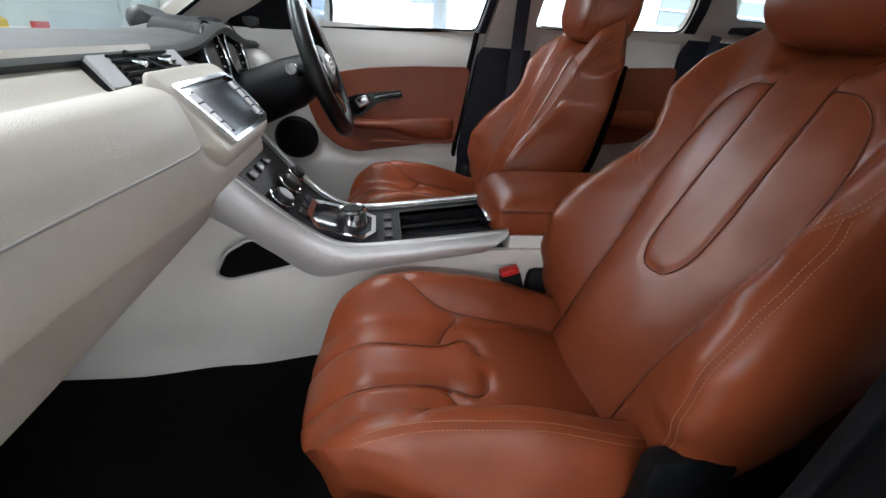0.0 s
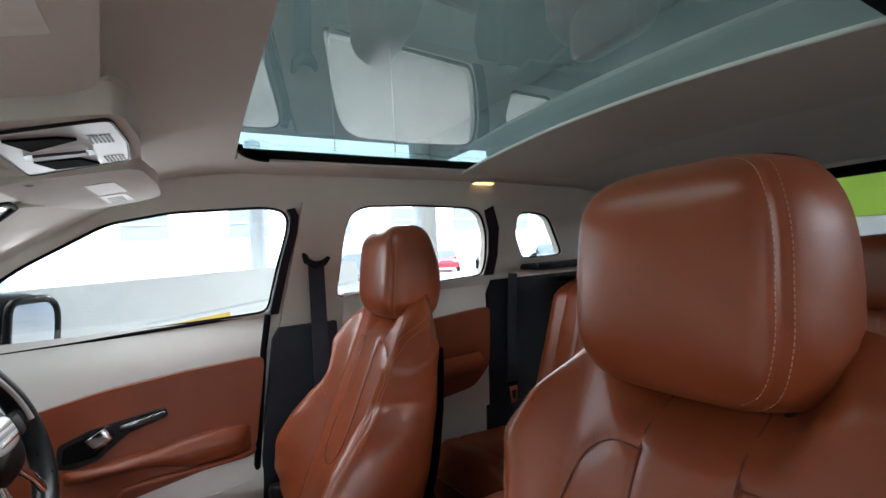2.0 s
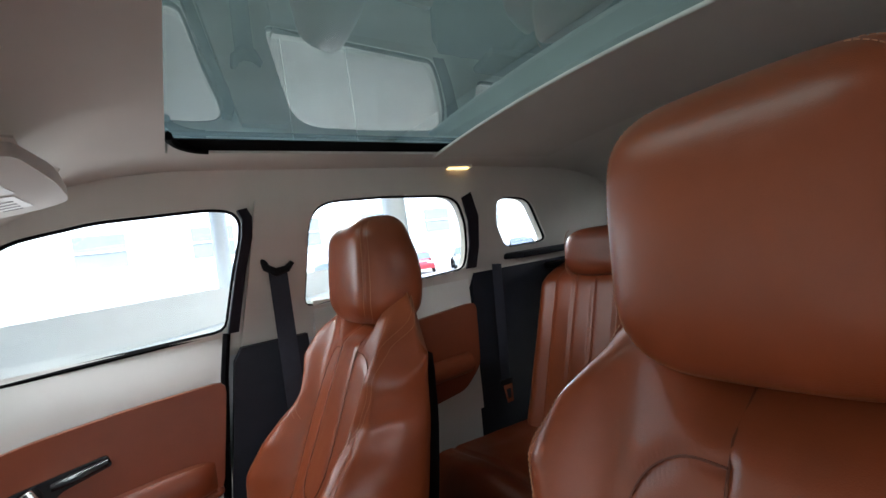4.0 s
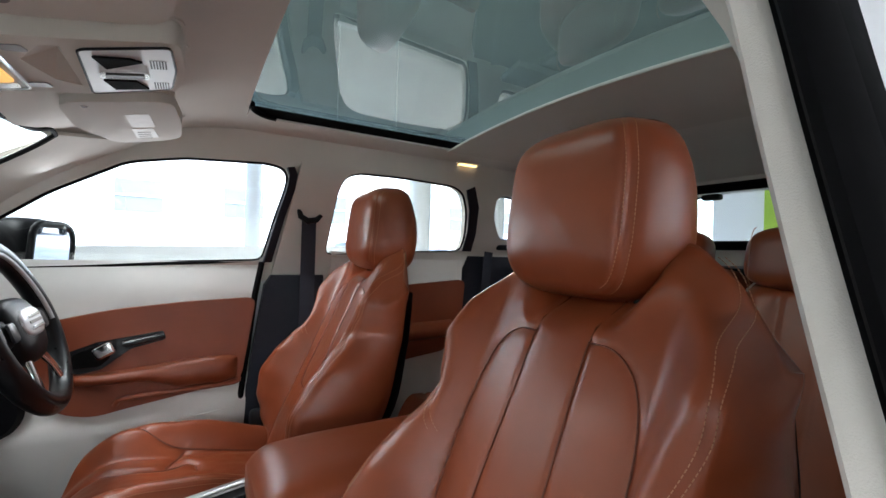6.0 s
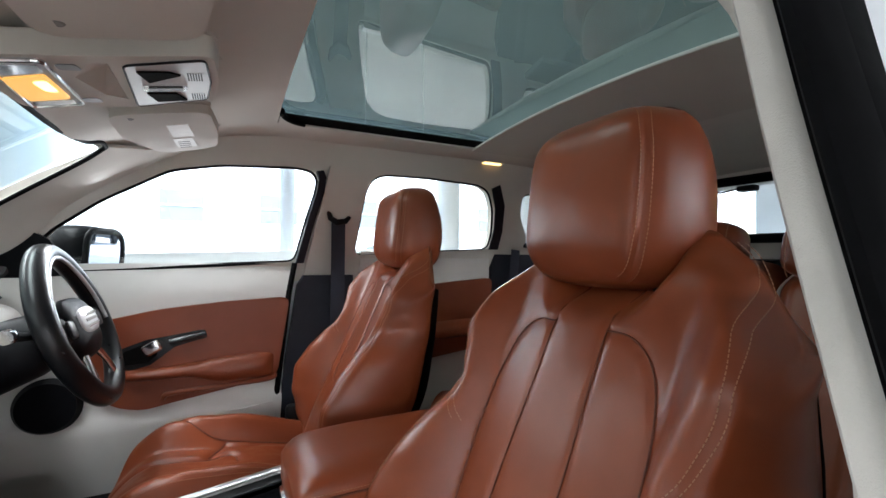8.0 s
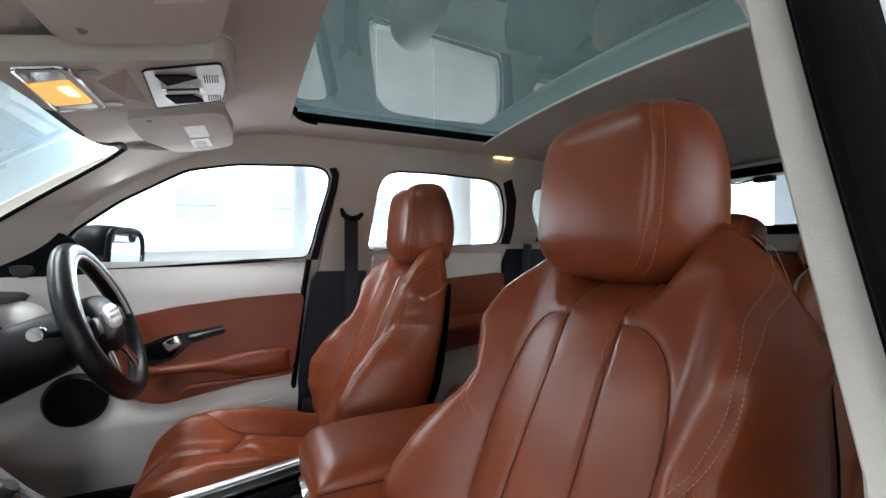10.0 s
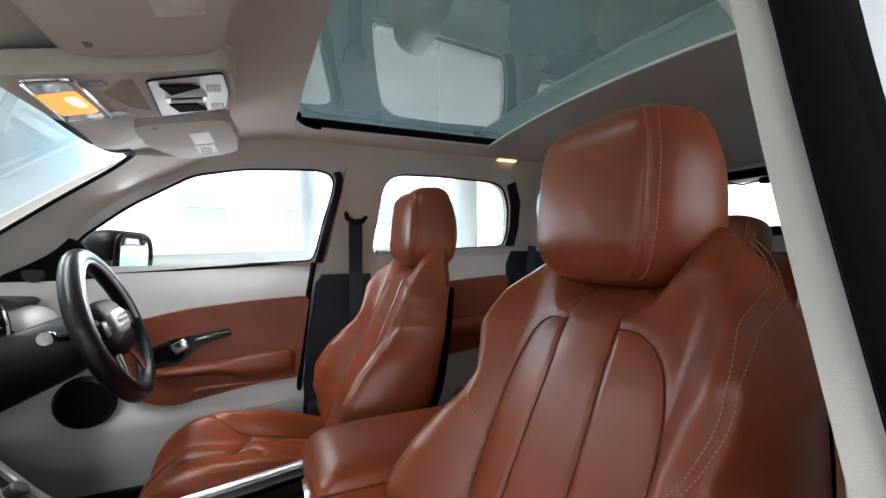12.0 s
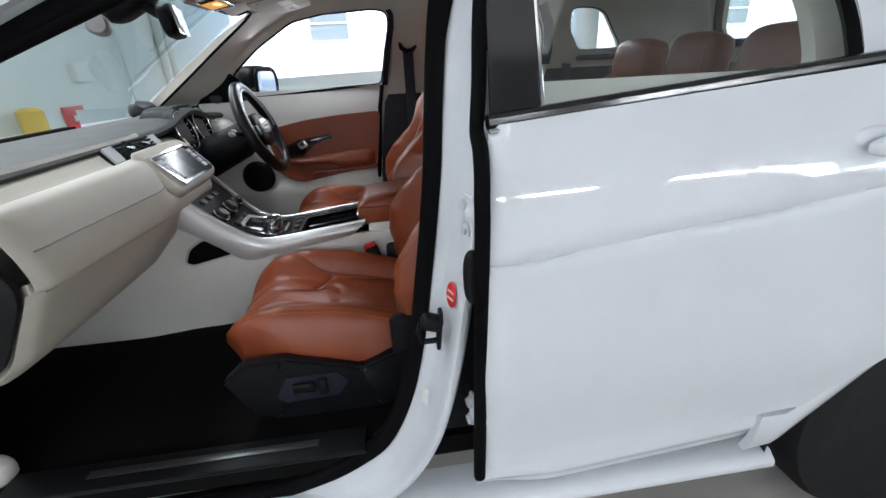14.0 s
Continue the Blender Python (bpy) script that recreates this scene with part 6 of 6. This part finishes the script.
# kick panel and front post, passenger side
kick = thing("kick_panel", (-0.75, -0.70, 0.5), "cream kick panel at the front of the doorway", "trim", kind="structure")
part("panel", thick(grid(lambda u, v: (-0.95 + 0.30 * u, -0.69 - 0.02 * v, 0.40 + 0.60 * v), 8, 8), 0.02), CREAM, kick)
part("lower_cover", turned(superbox(0.04, 0.14, 0.04, 3, 28, 16, 1.0), pose(-0.76, -0.70, 0.42)), CREAM, kick, smooth=80)
part("bulkhead", box(-1.25, -1.20, YC - 0.80, YC + 0.80, 0.36, 1.02), CARPET, kick, "black carpeted bulkhead")
# load-space sides, rear posts and the far lower side
lb_ = thing("rear_side_trim", (1.4, 0.8, 0.5), "dark blue-black rear side trim with belt", "trim", kind="structure")
part("post_trim", plate([(1.085, 0.42), (1.10, 0.80), (1.14, 1.10), (1.155, 1.19), (1.42, 1.235), (1.95, 1.24), (1.95, 0.42)], [], lambda a, b, d: Vector((a, 0.835 + d, b)), 0.03), NAVY, lb_)
part("post_trim", plate([(1.085, 0.42), (1.10, 0.80), (1.14, 1.10), (1.155, 1.19), (1.42, 1.235), (1.95, 1.24), (1.95, 0.42)], [], lambda a, b, d: Vector((a, other(0.835 + d), b)), 0.03), NAVY, lb_)
part("shelf_ledge", box(1.30, 1.95, 0.70, 0.84, 1.20, 1.225, 0.01), NAVY, lb_)
rbelt = thing("rear_seat_belt", (1.20, 0.78, 0.75), "dark blue rear seat belt with a metal tongue", "seat belt", "seat belts")
part("webbing", tube([(1.245, 0.80, 1.19), (1.225, 0.795, 1.0), (1.195, 0.785, 0.74)], 0.024, 8, flat=0.08, up=(0, 1, 0)), WEBBING, rbelt)
part("tongue", plate([(1.17, 0.735), (1.215, 0.735), (1.21, 0.665), (1.18, 0.665)], [[(1.182, 0.715), (1.204, 0.715), (1.201, 0.680), (1.186, 0.680)]], lambda a, b, d: Vector((a, 0.778 - d, b)), 0.003), CHROME, rbelt, "chrome belt tongue")
part("tongue_grip", box(1.165, 1.22, 0.772, 0.788, 0.732, 0.752, 0.004), BLACK, rbelt)
part("far_sill_cover", box(-0.7, 1.1, 0.80, 0.86, 0.36, 0.43, 0.01), BLACK, lb_)
# bonnet seen through the windscreen is hidden by the dashboard; the body closes the sides below
part("far_body_skin", box(-1.2, 2.1, 0.885, 0.915, 0.30, 1.09), PAINT, far, "white outer body side")
part("bonnet", thick(grid(lambda u, v: (-2.05 + 1.05 * u, YC + (2 * v - 1) * 0.80, 0.86 + 0.13 * math.sqrt(u) - 0.05 * (2 * v - 1) ** 4), 16, 16), 0.01), PAINT, wing, "white bonnet")
part("near_front_wing", box(-1.4, -0.93, -0.81, -0.77, 0.30, 1.04, 0.01), PAINT, wing)
# ==== the garage ====
tagged(part("ground", box(-40, 80, -40, 120, -0.2, 0), FLOORC), "grey-brown concrete garage floor", "floor", kind="structure")
tagged(part("ceiling", box(-3.3, 45, -10, 8.9, 4.0, 4.25), CONCRETE), "concrete garage ceiling slab", "ceiling", kind="structure")
for x in (-0.2, 5.2, 10.6):
    tagged(part("ceiling_beam", box(x - 0.2, x + 0.2, -10, 8.9, 3.5, 4.0, 0.02), CONCRETE), "concrete beam under the ceiling slab", "beam", "ceiling beams", kind="structure")
tagged(part("wall_front", box(-3.3, -3.0, -10, 10.2, 0, 4.0), WHITEWALL), "white painted garage end wall", "wall", kind="structure")
tagged(part("wall_side", box(-3.3, 45, -10.3, -10, 0, 4.0), WHITEWALL), "white garage wall beyond the aisle", "wall", kind="structure")
tagged(part("wall_back", box(14.0, 14.3, -10, 6.4, 0, 4.0), WHITEWALL), "white garage wall behind the car", "wall", kind="structure")
tagged(part("wall_panel", box(13.93, 14.0, -1.5, 5.0, 1.55, 4.0), GREEN), "lime green painted wall band", "wall", kind="structure")
tagged(part("wall_parapet", turned(box(-14, 3.2, 0, 0.2, -1.0, 1.17), pose(0, 8.7, 0, 0, -1.6, 0)), WHITEWALL), "white parapet wall along the open side", "wall", kind="structure")
tagged(part("kerb", turned(box(-14, 3.2, -0.45, 0, -2.0, 0.44, 0.02), pose(0, 8.7, 0, 0, -6.2, 0)), WHITEWALL), "pale raised kerb at the parapet", "kerb", kind="structure")
tagged(part("kerb_stripe", turned(box(-14, 0.6, -0.456, -0.449, 0.22, 0.38), pose(0, 8.7, 0, 0, -6.2, 0)), YELLOW), "yellow painted kerb edge", "kerb", kind="structure")


def round_column(x, y, r, z0, z1, label):
    tagged(part("column", lathe([(r, z0), (r, z1)], 24, Matrix.Translation((x, y, 0))), WHITEWALL), label, "column", "columns", kind="structure")


for x, y, r in ((1.25, 9.6, 0.16), (4.9, 8.6, 0.28), (7.2, 8.6, 0.28), (10.5, 8.6, 0.28)):
    round_column(x, y, r, -2.0, 4.0, "white round garage column")
# building across the way
hall = thing("building", (0, 30, 0), "pale building with dark window openings across the way", "building")
part("wall", box(-40, 60, 32, 33, -12, 16), WHITEWALL, hall)
part("wing", box(-22, -9.5, 16, 31, -12, 14), WHITEWALL, hall)
for k in range(4):
    y = 17.5 + 3.2 * k
    w = part("window", box(-9.52, -9.44, y, y + 1.6, 0.9, 3.0), WINDARK, hall, "dark window")
    part("frame", box(-9.44, -9.38, y - 0.08, y + 1.68, 3.0, 3.1), PRINT, w)
for k in range(6):
    w = part("window", box(-4 + 6 * k, -1.5 + 6 * k, 31.9, 31.98, 3.2, 5.2), WINDARK, hall, "dark window")
    part("frame", box(-4 + 6 * k, -1.5 + 6 * k, 31.8, 31.9, 4.15, 4.25), PIPE, w)
# pipes, box and plates on the front wall
for y, r in ((6.15, 0.055), (6.42, 0.055), (5.0, 0.03)):
    p = thing("wall_pipe", (-2.94, y, 0), "white plastic down-pipe clipped to the wall", "pipe", "wall pipes")
    part("pipe", lathe([(r, 0.0), (r, 4.0)], 18, Matrix.Translation((-2.93, y, 0))), PIPE, p)
    for z in (0.9, 2.1):
        part("clip", lathe([(r + 0.01, z - 0.02), (r + 0.01, z + 0.02)], 18, Matrix.Translation((-2.93, y, 0))), PIPE, p)
fb = thing("fire_alarm_box", (-2.95, 3.83, 0.86), "red square wall sign on the white wall", "sign")
part("plate", box(-3.0, -2.97, 3.60, 3.92, 0.75, 0.99, 0.005), RED, fb)
part("mark_bar", box(-2.97, -2.965, 3.72, 3.80, 0.84, 0.90), PAPER, fb)
yp = thing("yellow_post", (-2.9, 3.1, 0.5), "yellow painted guard post by the wall", "post")
part("post", lathe([(0.10, 0.0), (0.10, 1.0), (0.06, 1.03), (0.0, 1.03)], 24, Matrix.Translation((-2.85, 2.96, 0))), YELLOW, yp)
sb = thing("wall_box", (-2.95, 4.1, 1.35), "pale electrical box on the wall", "box")
part("case", box(-3.0, -2.94, 3.95, 4.25, 1.22, 1.42, 0.01), PIPE, sb)


# parked cars
def parked_car(m, paint, label):
    c = thing("parked_car", m.translation, label, "car", "parked cars")
    base = [(-2.1, 0.30), (-2.12, 0.62), (-1.9, 0.80), (-0.95, 0.95), (-0.35, 1.40), (0.0, 1.47), (0.9, 1.44), (1.55, 1.08), (2.05, 1.0), (2.12, 0.55), (2.05, 0.28)]
    line = flat_spline(base, 4)

    def f(u, v):
        a, b = line[round(u * (len(line) - 1))]
        w = 2 * v - 1
        k = 1 - 0.22 * smoothstep(0.9, 1.45, b)
        e = max(0.0, 1 - abs(w) ** 6)
        return m @ Vector((a * (0.9 + 0.1 * e), 0.86 * k * w, 0.25 + (b - 0.25) * (0.55 + 0.45 * e ** 0.5)))
    part("body", thick(grid(f, len(line) - 1, 24), -0.02), paint, c, smooth=50)
    for s in (-1, 1):
        part("window", thick(grid(lambda u, v: m @ Vector((-0.75 + 1.9 * u - 0.25 * (u - 0.5) * v, s * (0.868 - 0.16 * v), 0.98 + 0.36 * v * (1 - 0.6 * abs(u - 0.45) ** 2))), 10, 4), 0.01), WINDARK, c, "dark car window")
        for x in (-1.3, 1.3):
            part("wheel", lathe([(0.0, -0.1), (0.31, -0.1), (0.33, 0.0), (0.31, 0.1), (0.0, 0.1)], 28, m @ pose(x, s * 0.80, 0.33, 90, 0, 0)), TYRE, c)
        part("headlamp", turned(box(-0.05, 0.05, -0.18, 0.18, -0.06, 0.06, 0.03), m @ pose(-2.0, s * 0.60, 0.72)), PIPE, c, "pale headlamp")
    part("windscreen", thick(grid(lambda u, v: m @ Vector((-0.92 + 0.55 * u, (2 * v - 1) * (0.72 - 0.10 * u), 0.975 + 0.42 * u)), 6, 8), 0.012), WINDARK, c, "dark windscreen")
    return c


for x, y, rz, paint, lab in ((15.2, 25.5, 60, CARRED, "red parked car by the far columns"), (12.6, 27.0, 60, CARSILVER, "silver parked car in the far row"), (17.6, 23.6, 60, CARSILVER, "silver parked car in the far row"),
                             (19.5, 20.0, 60, CARGREY, "grey-green parked car in the far row"), (22.0, 17.5, 60, CARSILVER, "silver parked car in the far row"), (10.6, 3.6, 10, CARGREY, "dark green-grey parked car facing the tailgate"), (10.4, 0.6, 10, CARSILVER, "silver parked car behind the tailgate"), (5.2, 14.5, 75, CARGREY, "dark parked car by the column")):
    parked_car(pose(x, y, 0.0, 0, 0, rz), paint, lab)

# fluorescent fittings over the aisle; the one at (2.0, 4.5) holds an added fill
for x, y in ((2.4, -6.4), (4.75, -6.4), (6.15, -6.4), (7.6, -6.4), (9.0, -6.4), (-0.6, -6.4), (-1.9, -6.4), (7.4, 3.5), (2.0, 4.5)):
    ft = thing("ceiling_or_fill_lamp", (x, y, 2.5), "lit fluorescent ceiling fitting", "lamp", "ceiling lamps")
    part("case", box(x - 0.62, x + 0.62, y - 0.06, y + 0.06, 2.48, 2.54, 0.01), PIPE, ft)
    part("tube", box(x - 0.58, x + 0.58, y - 0.02, y + 0.02, 2.455, 2.48), TUBE, ft, "glowing tube")
    for dx in (-0.4, 0.4):
        part("hanger", tube([(x + dx, y, 2.54), (x + dx, y, 4.0)], 0.006, 6), PIPE, ft)
for x, watts in ((-1.9, 0.6), (-0.6, 0.6), (2.4, 0.28), (4.75, 0.2)):
    area("aisle_or_fill_light", x, -6.4, 2.44, 1.1, 0.06, watts)
# unseen fill lamps, added above the aisle to brighten the cabin
for x in (-2.4, -0.4):
    area("aisle_or_fill_light", x, -4.6, 3.40, 1.6, 0.4, 0.35)
# unseen fill lamp, added above the doorway
area("aisle_or_fill_light", -0.4, -2.3, 3.40, 4.0, 0.5, 0.2)
# unseen fill added over the bonnet, shines in through the windscreen
area("bay_fill", -1.2, 0.5, 3.40, 0.5, 3.0, 5.0)
# two unseen fills added at the end wall, aimed into the cabin
area("wall_fill", -2.72, 1.7, 2.75, 3.0, 0.12, 3.4, target=(0.1, 0.4, 0.7))
area("wall_fill", -2.72, -1.9, 2.75, 3.0, 0.12, 0.9, target=(0.1, 0.5, 0.7))
# unseen fill added on the driver's side, under the fitting there
area("bay_fill", 2.0, 4.5, 2.44, 1.2, 0.15, 7.0)
# added strip lamp in the driver's window, standing in for the open side's daylight
area("window_fill", -0.08, 0.775, 1.352, 0.40, 0.03, 0.09, (0.95, 0.98, 1.0), target=(0.15, 0.0, 0.70))
# cases added behind the end-wall fills
for y in (-3.45, 0.15):
    wl = thing("wall_fill_case", (-2.9, y + 1.55, 2.8), "long case added behind an unseen fill lamp on the end wall", "lamp", "wall lamps")
    part("case", box(-3.0, -2.78, y, y + 3.1, 2.78, 2.88, 0.01), PIPE, wl)
# case added for the bonnet fill
ft = thing("ceiling_or_fill_lamp", (-1.2, 0.5, 3.4), "ceiling case added above an unseen fill lamp over the bonnet", "lamp", "ceiling lamps")
part("case", box(-1.45, -0.95, -1.0, 2.0, 3.42, 3.5, 0.01), PIPE, ft)
part("hanger", tube([(-1.2, 0.5, 3.5), (-1.2, 0.5, 4.0)], 0.01, 6), PIPE, ft)
# case added for the doorway fill, no tube in it
ft = thing("ceiling_or_fill_lamp", (-0.4, -2.3, 3.4), "ceiling case added above an unseen fill lamp over the doorway", "lamp", "ceiling lamps")
part("case", box(-2.4, 1.6, -2.55, -2.05, 3.42, 3.5, 0.01), PIPE, ft)
part("hanger", tube([(-0.4, -2.3, 3.5), (-0.4, -2.3, 4.0)], 0.01, 6), PIPE, ft)
# cases added for the two aisle fills at y = -4.6
for x in (-2.4, -0.4):
    ft = thing("ceiling_or_fill_lamp", (x, -4.6, 3.4), "ceiling case added above unseen fill lamps over the aisle", "lamp", "ceiling lamps")
    part("case", box(x - 0.85, x + 0.85, -4.82, -4.38, 3.42, 3.5, 0.01), PIPE, ft)
    part("hanger", tube([(x, -4.6, 3.5), (x, -4.6, 4.0)], 0.01, 6), PIPE, ft)
